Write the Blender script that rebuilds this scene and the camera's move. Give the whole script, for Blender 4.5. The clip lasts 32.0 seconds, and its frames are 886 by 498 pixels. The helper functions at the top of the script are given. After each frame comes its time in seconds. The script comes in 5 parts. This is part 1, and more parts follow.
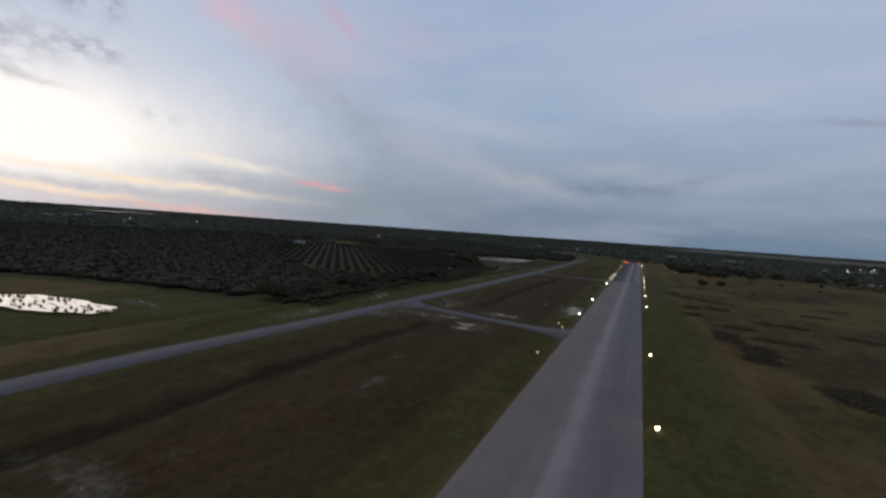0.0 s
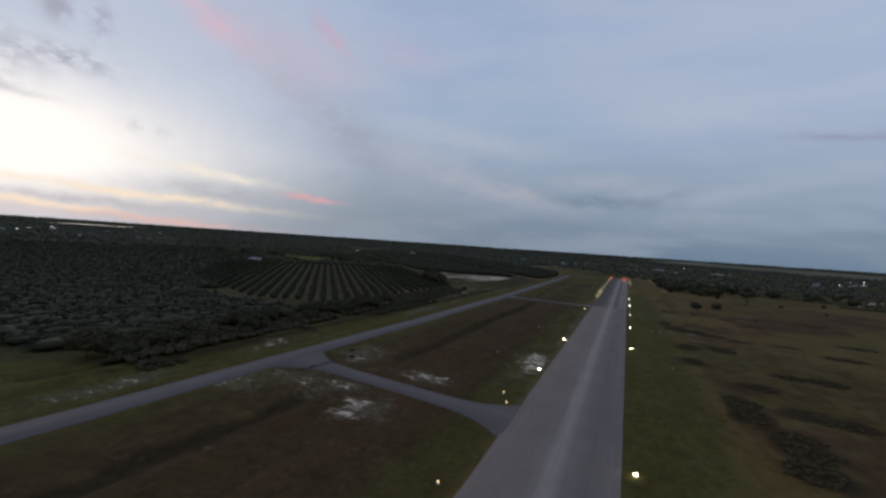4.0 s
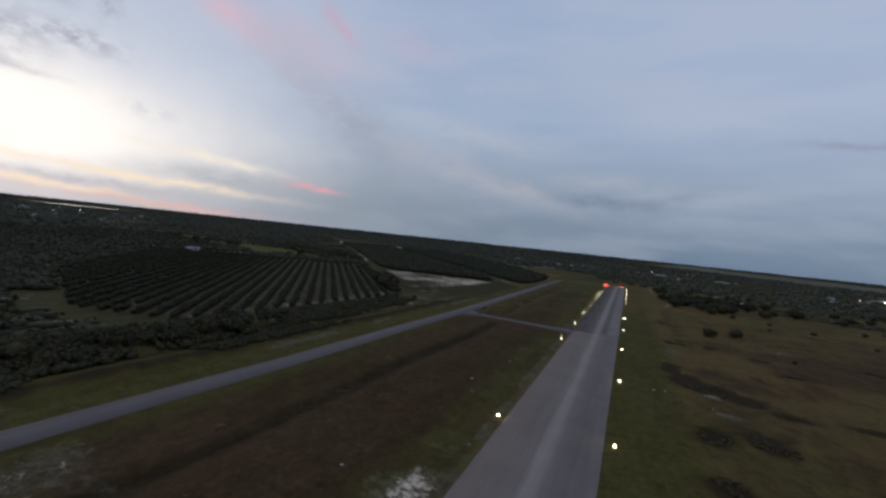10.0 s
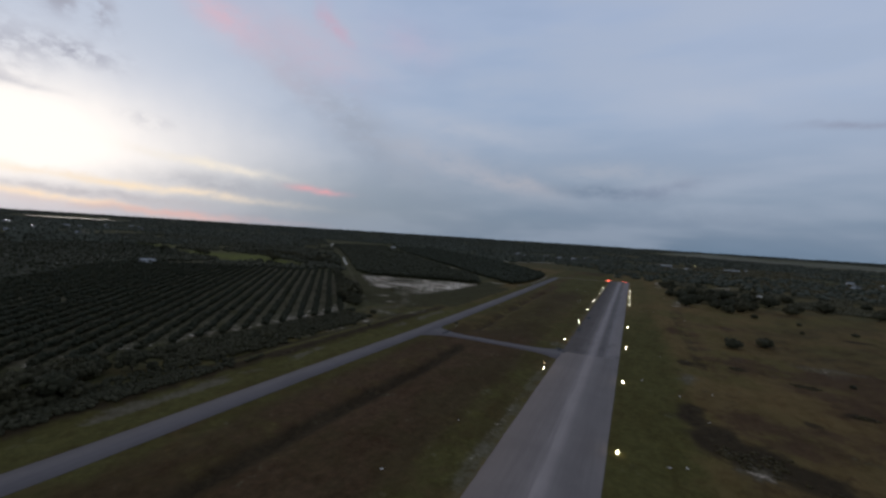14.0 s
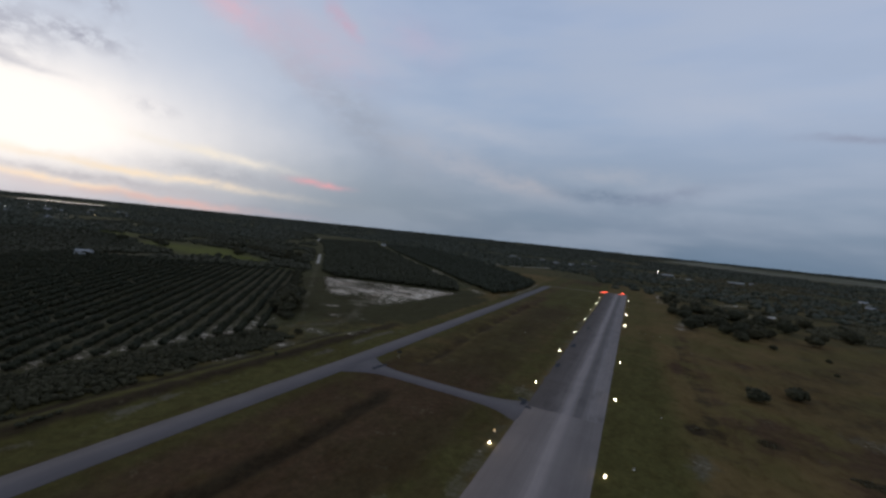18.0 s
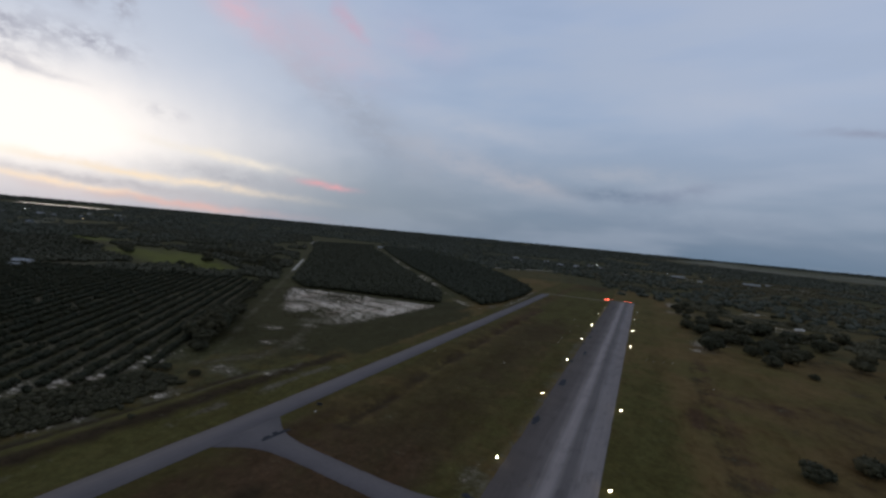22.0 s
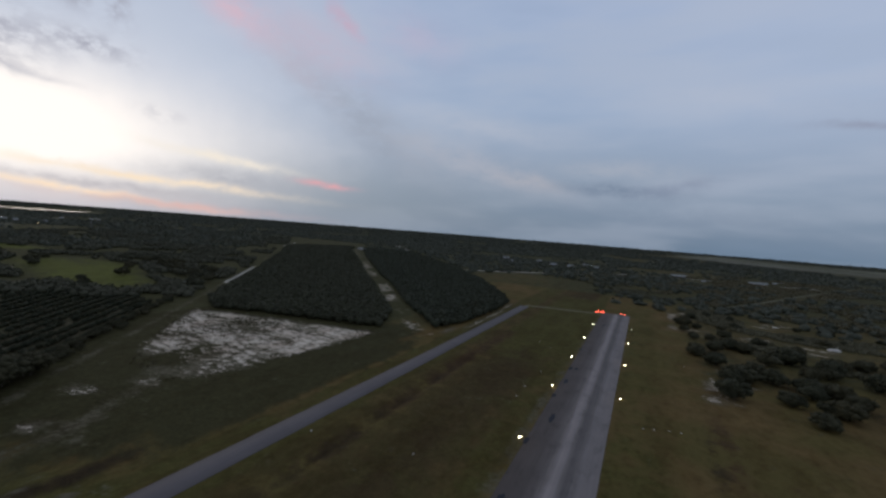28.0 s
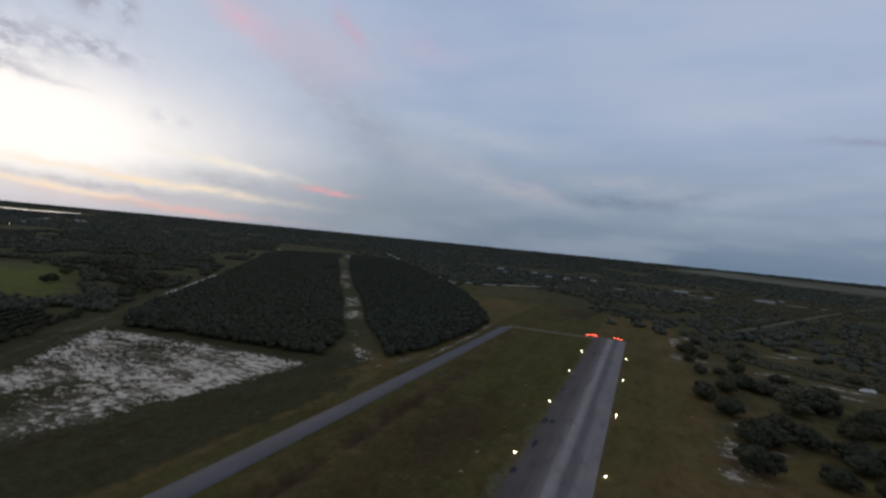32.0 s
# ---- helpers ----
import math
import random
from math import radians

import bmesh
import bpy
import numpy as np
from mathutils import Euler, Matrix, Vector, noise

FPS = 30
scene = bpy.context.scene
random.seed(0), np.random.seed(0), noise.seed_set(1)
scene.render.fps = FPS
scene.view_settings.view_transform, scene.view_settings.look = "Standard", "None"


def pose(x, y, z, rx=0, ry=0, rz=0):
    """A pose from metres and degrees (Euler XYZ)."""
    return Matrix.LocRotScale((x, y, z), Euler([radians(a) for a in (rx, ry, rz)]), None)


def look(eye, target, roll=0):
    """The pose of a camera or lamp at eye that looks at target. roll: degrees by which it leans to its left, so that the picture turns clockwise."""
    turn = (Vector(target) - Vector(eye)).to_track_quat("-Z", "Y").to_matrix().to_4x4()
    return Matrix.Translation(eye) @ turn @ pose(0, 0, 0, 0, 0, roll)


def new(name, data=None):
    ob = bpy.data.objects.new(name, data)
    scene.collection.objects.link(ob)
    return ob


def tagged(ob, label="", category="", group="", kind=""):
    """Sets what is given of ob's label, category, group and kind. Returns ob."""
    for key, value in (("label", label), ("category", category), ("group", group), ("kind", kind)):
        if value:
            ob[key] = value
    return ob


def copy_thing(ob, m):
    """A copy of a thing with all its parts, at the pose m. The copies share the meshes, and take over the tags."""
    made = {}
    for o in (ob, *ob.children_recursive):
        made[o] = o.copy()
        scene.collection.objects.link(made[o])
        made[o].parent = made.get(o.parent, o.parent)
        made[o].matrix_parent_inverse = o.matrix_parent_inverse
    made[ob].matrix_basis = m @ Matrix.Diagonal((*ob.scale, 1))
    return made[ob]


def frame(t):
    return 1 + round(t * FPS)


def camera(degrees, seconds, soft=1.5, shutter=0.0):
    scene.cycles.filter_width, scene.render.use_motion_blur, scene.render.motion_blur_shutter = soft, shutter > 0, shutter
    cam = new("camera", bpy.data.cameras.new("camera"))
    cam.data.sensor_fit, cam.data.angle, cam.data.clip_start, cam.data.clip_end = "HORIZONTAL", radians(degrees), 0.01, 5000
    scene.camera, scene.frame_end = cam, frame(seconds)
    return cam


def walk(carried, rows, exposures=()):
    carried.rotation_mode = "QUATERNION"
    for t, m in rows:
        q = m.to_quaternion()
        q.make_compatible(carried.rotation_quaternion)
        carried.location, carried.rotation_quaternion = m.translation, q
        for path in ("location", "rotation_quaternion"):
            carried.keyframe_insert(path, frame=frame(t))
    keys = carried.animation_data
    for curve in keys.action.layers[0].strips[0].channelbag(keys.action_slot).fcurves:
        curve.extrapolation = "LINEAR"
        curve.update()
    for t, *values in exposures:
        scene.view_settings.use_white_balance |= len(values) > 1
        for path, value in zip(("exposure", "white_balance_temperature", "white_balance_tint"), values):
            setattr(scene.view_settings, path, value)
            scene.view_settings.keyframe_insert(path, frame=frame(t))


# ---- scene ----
cam = camera(93.64, 32.0, soft=2.7)
PATH = [
    (0, (9.46, -0.70, 34.56), (-16.192, 53.487, 32.006), 4.01),
    (0.5, (9.57, 6.33, 35.73), (-15.641, 60.746, 33.964), 3.12),
    (1, (9.64, 13.48, 36.85), (-15.480, 67.944, 35.040), 3.63),
    (1.5, (9.73, 20.82, 37.83), (-15.279, 75.344, 36.585), 3.47),
    (2, (9.88, 28.27, 38.63), (-15.102, 82.816, 37.493), 3.90),
    (2.5, (10.10, 35.80, 39.24), (-14.654, 90.454, 38.489), 3.84),
    (3, (10.41, 43.41, 39.74), (-14.324, 98.075, 38.961), 4.23),
    (3.5, (10.79, 51.10, 40.15), (-13.842, 105.807, 39.621), 3.95),
    (5.5, (11.56, 83.87, 42.21), (-12.233, 138.904, 39.903), 3.64),
    (6, (11.63, 91.54, 42.52), (-11.852, 146.698, 40.051), 3.29),
    (6.5, (11.72, 99.09, 42.85), (-11.950, 154.181, 40.596), 2.94),
    (7, (11.82, 106.58, 43.16), (-12.209, 161.504, 40.749), 3.39),
    (7.5, (12.01, 114.04, 43.41), (-12.383, 168.816, 41.151), 4.00),
    (8, (12.29, 121.52, 43.63), (-12.004, 176.338, 41.407), 4.85),
    (8.5, (12.62, 128.98, 43.83), (-11.312, 183.974, 42.031), 4.97),
    (9, (12.93, 136.46, 44.23), (-11.173, 191.372, 42.447), 5.51),
    (9.5, (13.22, 143.94, 44.94), (-11.065, 198.786, 43.499), 5.56),
    (10, (13.48, 151.37, 45.72), (-11.035, 206.110, 44.234), 5.99),
    (10.5, (13.74, 158.66, 46.30), (-10.574, 213.492, 44.659), 5.91),
    (11, (13.95, 165.85, 46.73), (-10.271, 220.721, 45.103), 5.53),
    (11.5, (14.17, 172.94, 47.01), (-10.272, 227.709, 45.448), 5.04),
    (12, (14.34, 180.02, 47.37), (-10.503, 234.605, 45.423), 5.00),
    (12.5, (14.52, 187.15, 47.83), (-10.629, 241.593, 46.023), 4.60),
    (13, (14.72, 194.35, 48.54), (-10.399, 248.797, 46.369), 4.39),
    (13.5, (14.88, 201.53, 49.44), (-9.989, 256.095, 47.579), 3.55),
    (14, (15.01, 208.69, 50.36), (-9.943, 263.221, 48.365), 3.63),
    (14.5, (15.13, 215.88, 51.15), (-9.858, 270.390, 49.198), 3.31),
    (16.5, (15.21, 246.03, 53.51), (-10.066, 300.416, 51.569), 4.39),
    (17, (15.38, 253.42, 53.97), (-9.952, 307.757, 51.680), 5.67),
    (17.5, (15.54, 260.69, 54.35), (-9.563, 315.135, 52.145), 5.85),
    (18, (15.73, 267.84, 54.74), (-9.310, 322.320, 52.523), 5.82),
    (18.5, (15.84, 274.85, 55.22), (-9.243, 329.310, 52.954), 5.82),
    (19, (15.89, 281.76, 55.89), (-9.168, 336.225, 53.532), 5.46),
    (19.5, (15.92, 288.52, 56.73), (-8.959, 343.073, 54.522), 5.09),
    (20, (15.97, 295.19, 57.60), (-9.109, 349.649, 55.407), 4.61),
    (20.5, (16.07, 301.80, 58.36), (-9.486, 356.030, 56.026), 4.54),
    (21, (16.27, 308.45, 59.01), (-9.669, 362.498, 56.611), 4.84),
    (21.5, (16.42, 315.22, 59.62), (-9.628, 369.216, 57.147), 5.19),
    (22, (16.55, 322.18, 60.27), (-9.454, 376.208, 57.981), 5.34),
    (22.5, (16.58, 329.36, 61.05), (-9.357, 383.420, 58.901), 5.67),
    (23, (16.62, 336.63, 61.87), (-9.227, 390.760, 60.412), 5.22),
    (23.5, (16.81, 343.90, 62.55), (-9.080, 398.007, 61.240), 5.30),
    (24, (17.12, 351.10, 63.10), (-8.864, 405.175, 61.971), 5.30),
    (24.5, (17.44, 358.24, 63.56), (-8.549, 412.312, 62.621), 5.40),
    (25, (17.77, 365.36, 64.02), (-8.195, 419.438, 63.160), 5.26),
    (25.5, (18.04, 372.48, 64.55), (-7.979, 426.529, 63.491), 4.69),
    (27.5, (17.79, 401.47, 67.96), (-8.117, 455.530, 65.555), 4.23),
    (28, (17.96, 408.59, 68.23), (-7.908, 462.658, 65.605), 4.44),
    (28.5, (18.25, 415.67, 68.41), (-7.662, 469.701, 65.396), 4.82),
    (29, (18.58, 422.69, 68.56), (-7.366, 476.700, 65.380), 4.68),
    (29.5, (18.84, 429.62, 68.76), (-7.082, 483.632, 65.471), 4.93),
    (30, (19.05, 436.46, 69.01), (-6.679, 490.570, 65.798), 4.85),
    (30.5, (19.17, 443.26, 69.34), (-6.596, 497.368, 66.485), 5.02),
    (31, (19.21, 450.07, 69.75), (-6.560, 504.208, 67.507), 4.94),
    (31.5, (19.20, 456.89, 70.16), (-6.713, 510.977, 68.335), 5.24),
    (32, (19.17, 463.73, 70.53), (-6.899, 517.751, 69.164), 5.54),
]
walk(cam, [(t, look(eye, target, roll)) for t, eye, target, roll in PATH])


# ---- world: dusk sky with high cloud, glow where the sun has set ----
world = bpy.data.worlds.new("dusk_sky")
scene.world = world
world.use_nodes = True
WT = world.node_tree
WT.nodes.clear()


def wnode(kind):
    return WT.nodes.new(kind)


def wlink(a, b):
    if isinstance(a, (int, float)):
        b.default_value = a
    else:
        WT.links.new(a, b)


def wm(op, a, b=0.0):
    n = wnode("ShaderNodeMath")
    n.operation = op
    wlink(a, n.inputs[0])
    wlink(b, n.inputs[1])
    return n.outputs[0]


def wmix(fac, a, b, mode="MIX"):
    n = wnode("ShaderNodeMix")
    n.data_type, n.blend_type = "RGBA", mode
    wlink(fac, n.inputs[0])
    for sock, v in ((n.inputs[6], a), (n.inputs[7], b)):
        if isinstance(v, tuple):
            sock.default_value = (*v, 1)
        else:
            WT.links.new(v, sock)
    return n.outputs[2]


coord = wnode("ShaderNodeTexCoord").outputs["Generated"]
sep = wnode("ShaderNodeSeparateXYZ")
WT.links.new(coord, sep.inputs[0])
az = wm("MULTIPLY", wm("ARCTAN2", wm("MULTIPLY", sep.outputs[0], -1.0), sep.outputs[1]), 57.2958)
el = wm("MULTIPLY", wm("ARCSINE", sep.outputs[2]), 57.2958)


def wnoise(scale, detail, rough, stretch=(1, 1, 1), turn=(0, 0, 0)):
    mp = wnode("ShaderNodeMapping")
    mp.inputs["Scale"].default_value = stretch
    mp.inputs["Rotation"].default_value = [radians(a) for a in turn]
    WT.links.new(coord, mp.inputs[0])
    n = wnode("ShaderNodeTexNoise")
    n.inputs["Scale"].default_value, n.inputs["Detail"].default_value, n.inputs["Roughness"].default_value = scale, detail, rough
    WT.links.new(mp.outputs[0], n.inputs["Vector"])
    return n.outputs["Fac"], n.outputs["Color"]


warp_f, warp_c = wnoise(7.0, 5.0, 0.6)
wsep = wnode("ShaderNodeSeparateColor")
WT.links.new(warp_c, wsep.inputs[0])
azw = wm("ADD", az, wm("MULTIPLY", wm("SUBTRACT", wsep.outputs[0], 0.5), 7.0))
elw = wm("ADD", el, wm("MULTIPLY", wm("SUBTRACT", wsep.outputs[1], 0.5), 2.4))
fine_f, fine_c = wnoise(22.0, 6.0, 0.65, (1, 1, 2.2))
streak_f, _ = wnoise(4.0, 3.5, 0.5, (0.6, 1.6, 3.0), (0, 35, 20))

ramp = wnode("ShaderNodeValToRGB")
WT.links.new(wm("DIVIDE", el, 60.0), ramp.inputs[0])
stops = [(0.0, (0.140, 0.220, 0.315)), (0.06, (0.175, 0.265, 0.375)), (0.14, (0.270, 0.362, 0.490)), (0.27, (0.345, 0.460, 0.640)),
         (0.45, (0.380, 0.490, 0.690)), (1.0, (0.29, 0.39, 0.58))]
for n, (at, colour) in enumerate(stops):
    e = ramp.color_ramp.elements[n] if n < 2 else ramp.color_ramp.elements.new(at)
    e.position, e.color = at, (*colour, 1)
sky = wnode("ShaderNodeTexSky")
sky.sky_type, sky.sun_disc = "NISHITA", False
sky.sun_elevation, sky.sun_rotation = radians(1.0), radians(-68)
col = wmix(0.10, ramp.outputs[0], wmix(1.0, sky.outputs[0], (0.10, 0.10, 0.10), "MULTIPLY"))


def wband(value, low, high, out0, out1):
    n = wnode("ShaderNodeMapRange")
    n.interpolation_type = "SMOOTHSTEP"
    wlink(value, n.inputs[0])
    for k, v in enumerate((low, high, out0, out1)):
        n.inputs[k + 1].default_value = v
    return n.outputs[0]


def gauss(a0, e0, half_a, half_e, turn=0.0, warped=True):
    c, s = math.cos(turn), math.sin(turn)
    da, de = wm("SUBTRACT", azw if warped else az, a0), wm("SUBTRACT", elw if warped else el, e0)
    u = wm("DIVIDE", wm("ADD", wm("MULTIPLY", da, c), wm("MULTIPLY", de, s)), half_a)
    v = wm("DIVIDE", wm("SUBTRACT", wm("MULTIPLY", de, c), wm("MULTIPLY", da, s)), half_e)
    return wm("EXPONENT", wm("MULTIPLY", wm("ADD", wm("MULTIPLY", u, u), wm("MULTIPLY", v, v)), -1.0))


# soft cloud texture over all the sky
col = wmix(wband(streak_f, 0.40, 0.68, 0.0, 0.38), col, (0.44, 0.50, 0.60))
col = wmix(wband(streak_f, 0.52, 0.30, 0.0, 0.20), col, (0.25, 0.34, 0.47))
# afterglow
col = wmix(wm("MULTIPLY", gauss(66, 13, 27, 19), 0.70), col, (0.64, 0.70, 0.80))
col = wmix(wm("MULTIPLY", gauss(40, 2.5, 24, 5.5), 0.75), col, (0.25, 0.31, 0.375))
col = wmix(wm("MINIMUM", wm("MULTIPLY", gauss(77, 7.4, 22, 6.2), 1.40), 1.0), col, (1.10, 1.06, 1.00))
col = wmix(wm("MULTIPLY", gauss(-22, 20, 26, 13), 0.40), col, (0.47, 0.55, 0.70))
# streaks and clouds: ends, half width, colour, amount
CLOUDS = [
    ((47, 20, 26, 5.5), 2.8, (0.30, 0.345, 0.42), 0.48), ((34, 12.5, 12, 6.5), 1.9, (0.43, 0.46, 0.53), 0.55),
    ((60, 4.7, 45, 4.0), 1.1, (0.40, 0.42, 0.47), 0.60), ((74, 2.5, 52, 1.7), 0.6, (0.50, 0.49, 0.52), 0.70),
    ((72, 3.9, 49, 2.9), 0.45, (0.97, 0.82, 0.62), 0.85), ((60, 7.3, 47, 6.0), 0.55, (0.92, 0.86, 0.74), 0.75),
    ((74, 2.0, 60, 0.8), 0.38, (1.0, 0.82, 0.62), 0.90), ((62, 0.9, 52, 0.3), 0.35, (0.85, 0.56, 0.50), 0.70), ((44.6, 5.05, 39, 4.75), 0.36, (0.78, 0.40, 0.43), 0.85),
    ((70, 1.0, 46, 0.3), 0.5, (0.62, 0.45, 0.44), 0.50),
    ((57.5, 25.4, 50, 21.0), 1.5, (0.76, 0.48, 0.55), 0.52), ((42, 26.5, 38.5, 22.8), 0.9, (0.56, 0.40, 0.52), 0.60), ((50, 21.5, 42, 15.5), 1.2, (0.50, 0.46, 0.55), 0.25), ((30, 15.5, 12, 12.5), 1.2, (0.47, 0.52, 0.61), 0.40), ((2, 19, -20, 14), 1.6, (0.46, 0.52, 0.63), 0.30),
    ((52, 23.5, 36, 19.5), 2.8, (0.55, 0.47, 0.58), 0.45), ((36, 25, 26, 23), 2.4, (0.50, 0.46, 0.60), 0.40),
    ((74, 12.2, 68, 11.6), 0.3, (0.58, 0.59, 0.64), 0.45),
    ((11.5, 7.0, -4, 6.4), 0.85, (0.185, 0.250, 0.345), 0.80), ((1, 6.6, -8, 8.3), 0.75, (0.23, 0.28, 0.385), 0.55), ((12, 9.6, -4, 9.0), 1.1, (0.42, 0.46, 0.53), 0.45),
    ((-15, 13.4, -24, 12.8), 0.35, (0.26, 0.29, 0.39), 0.55), ((19, 8.4, 11, 6.6), 0.9, (0.44, 0.45, 0.50), 0.50),
    ((16, 4.2, -22, 3.0), 1.6, (0.20, 0.265, 0.36), 0.45),
]
for (a1, e1, a2, e2), wide, colour, amount in CLOUDS:
    g = gauss((a1 + a2) / 2, (e1 + e2) / 2, math.hypot(a2 - a1, e2 - e1) / 2, wide, math.atan2(e2 - e1, a2 - a1))
    g = wm("MULTIPLY", wm("MULTIPLY", g, wband(fine_f, 0.25, 0.60, 0.45, 1.15)), amount)
    col = wmix(wm("MINIMUM", g, 1.0), col, colour)
lump_f, _ = wnoise(30.0, 6.0, 0.62, (1, 1, 1.5))
for a0, e0, ha, he, amount in ((74.5, 15.2, 4.0, 2.4, 0.85), (67, 15.6, 3.4, 1.1, 0.75), (68, 20.0, 1.6, 1.3, 0.8), (64, 19.8, 1.3, 1.6, 0.7), (75, 12.2, 3.0, 0.7, 0.6), (60, 10.5, 2.0, 0.7, 0.3)):
    g = wm("MULTIPLY", gauss(a0, e0, ha, he), wband(lump_f, 0.36, 0.60, 0.0, 1.15))
    col = wmix(wm("MINIMUM", wm("MULTIPLY", g, amount), 1.0), col, (0.37, 0.39, 0.47))
back = wnode("ShaderNodeBackground")
WT.links.new(wmix(1.0, col, (0.995, 0.965, 0.965), "MULTIPLY"), back.inputs[0])
back.inputs[1].default_value = 1.0
WT.links.new(back.outputs[0], wnode("ShaderNodeOutputWorld").inputs[0])

sun = bpy.data.lights.new("afterglow_sun", "SUN")
sun.energy, sun.angle, sun.color = 0.12, radians(20), (1.0, 0.86, 0.70)
new("afterglow_sun", sun).matrix_world = look((0, 0, 60), (Vector((0, 0, 60)) - Vector((-0.90, 0.37, 0.16))))


# ---- materials ----
def material(name):
    m = bpy.data.materials.new(name)
    m.use_nodes = True
    return m, m.node_tree, m.node_tree.nodes["Principled BSDF"]


def tnoise(nt, scale, detail=4.0, rough=0.6, stretch=None, obj=True):
    tc = nt.nodes.new("ShaderNodeTexCoord")
    src = tc.outputs["Object"]
    if stretch:
        mp = nt.nodes.new("ShaderNodeMapping")
        mp.inputs["Scale"].default_value = stretch
        nt.links.new(src, mp.inputs[0])
        src = mp.outputs[0]
    n = nt.nodes.new("ShaderNodeTexNoise")
    n.inputs["Scale"].default_value, n.inputs["Detail"].default_value, n.inputs["Roughness"].default_value = scale, detail, rough
    nt.links.new(src, n.inputs["Vector"])
    return n.outputs["Fac"]


def span(nt, value, low, high, out0=0.0, out1=1.0):
    n = nt.nodes.new("ShaderNodeMapRange")
    n.interpolation_type = "SMOOTHSTEP"
    nt.links.new(value, n.inputs[0])
    for k, v in enumerate((low, high, out0, out1)):
        n.inputs[k + 1].default_value = v
    return n.outputs[0]


def span_linear(nt, value, low, high):
    n = nt.nodes.new("ShaderNodeMapRange")
    nt.links.new(value, n.inputs[0])
    n.inputs[1].default_value, n.inputs[2].default_value = low, high
    return n.outputs[0]


def tmath(nt, op, a, b):
    n = nt.nodes.new("ShaderNodeMath")
    n.operation = op
    for k, v in enumerate((a, b)):
        if isinstance(v, (int, float)):
            n.inputs[k].default_value = v
        else:
            nt.links.new(v, n.inputs[k])
    return n.outputs[0]


def tmix(nt, fac, a, b, mode="MIX"):
    n = nt.nodes.new("ShaderNodeMix")
    n.data_type, n.blend_type = "RGBA", mode
    if isinstance(fac, (int, float)):
        n.inputs[0].default_value = fac
    else:
        nt.links.new(fac, n.inputs[0])
    for sock, v in ((n.inputs[6], a), (n.inputs[7], b)):
        if isinstance(v, tuple):
            sock.default_value = (*v, 1)
        else:
            nt.links.new(v, sock)
    return n.outputs[2]


def bump(nt, bsdf, height, strength, distance):
    n = nt.nodes.new("ShaderNodeBump")
    n.inputs["Strength"].default_value, n.inputs["Distance"].default_value = strength, distance
    nt.links.new(height, n.inputs["Height"])
    nt.links.new(n.outputs[0], bsdf.inputs["Normal"])


def plain(name, colour, rough=0.8, vary=0.25, scale=3.0, metal=0.0):
    m, nt, bsdf = material(name)
    f = tnoise(nt, scale, 5)
    dark = tuple(c * (1 - vary) for c in colour)
    light = tuple(min(1, c * (1 + vary)) for c in colour)
    nt.links.new(tmix(nt, span(nt, f, 0.3, 0.7), dark, light), bsdf.inputs["Base Color"])
    bsdf.inputs["Roughness"].default_value, bsdf.inputs["Metallic"].default_value = rough, metal
    bsdf.inputs["Specular IOR Level"].default_value = 0.12 if rough >= 0.8 else 0.5
    bump(nt, bsdf, f, 0.2, 0.02)
    return m


def emitting(name, colour, strength):
    m, nt, bsdf = material(name)
    bsdf.inputs["Base Color"].default_value = (*colour, 1)
    bsdf.inputs["Emission Color"].default_value = (*colour, 1)
    bsdf.inputs["Emission Strength"].default_value = strength
    return m


def foliage(name, dark, light, rough=0.7):
    m, nt, bsdf = material(name)
    info = nt.nodes.new("ShaderNodeObjectInfo")
    geo = nt.nodes.new("ShaderNodeNewGeometry")
    dark, light = ((c[0] * 0.97, c[1] * 1.01, c[2] * 1.22) for c in (dark, light))
    f = tnoise(nt, 0.9, 4)
    base = tmix(nt, span(nt, f, 0.3, 0.7), dark, light)
    base = tmix(nt, tmath(nt, "MULTIPLY", geo.outputs["Random Per Island"], 0.22), base, tuple(c * 0.45 for c in dark))
    base = tmix(nt, tmath(nt, "MULTIPLY", info.outputs["Random"], 0.35), base, (light[0] * 1.25, light[1] * 1.0, light[2] * 0.8))
    nt.links.new(base, bsdf.inputs["Base Color"])
    bsdf.inputs["Roughness"].default_value = rough
    bsdf.inputs["Specular IOR Level"].default_value = 0.04
    bump(nt, bsdf, tnoise(nt, 5.0, 3), 0.6, 0.15)
    return m


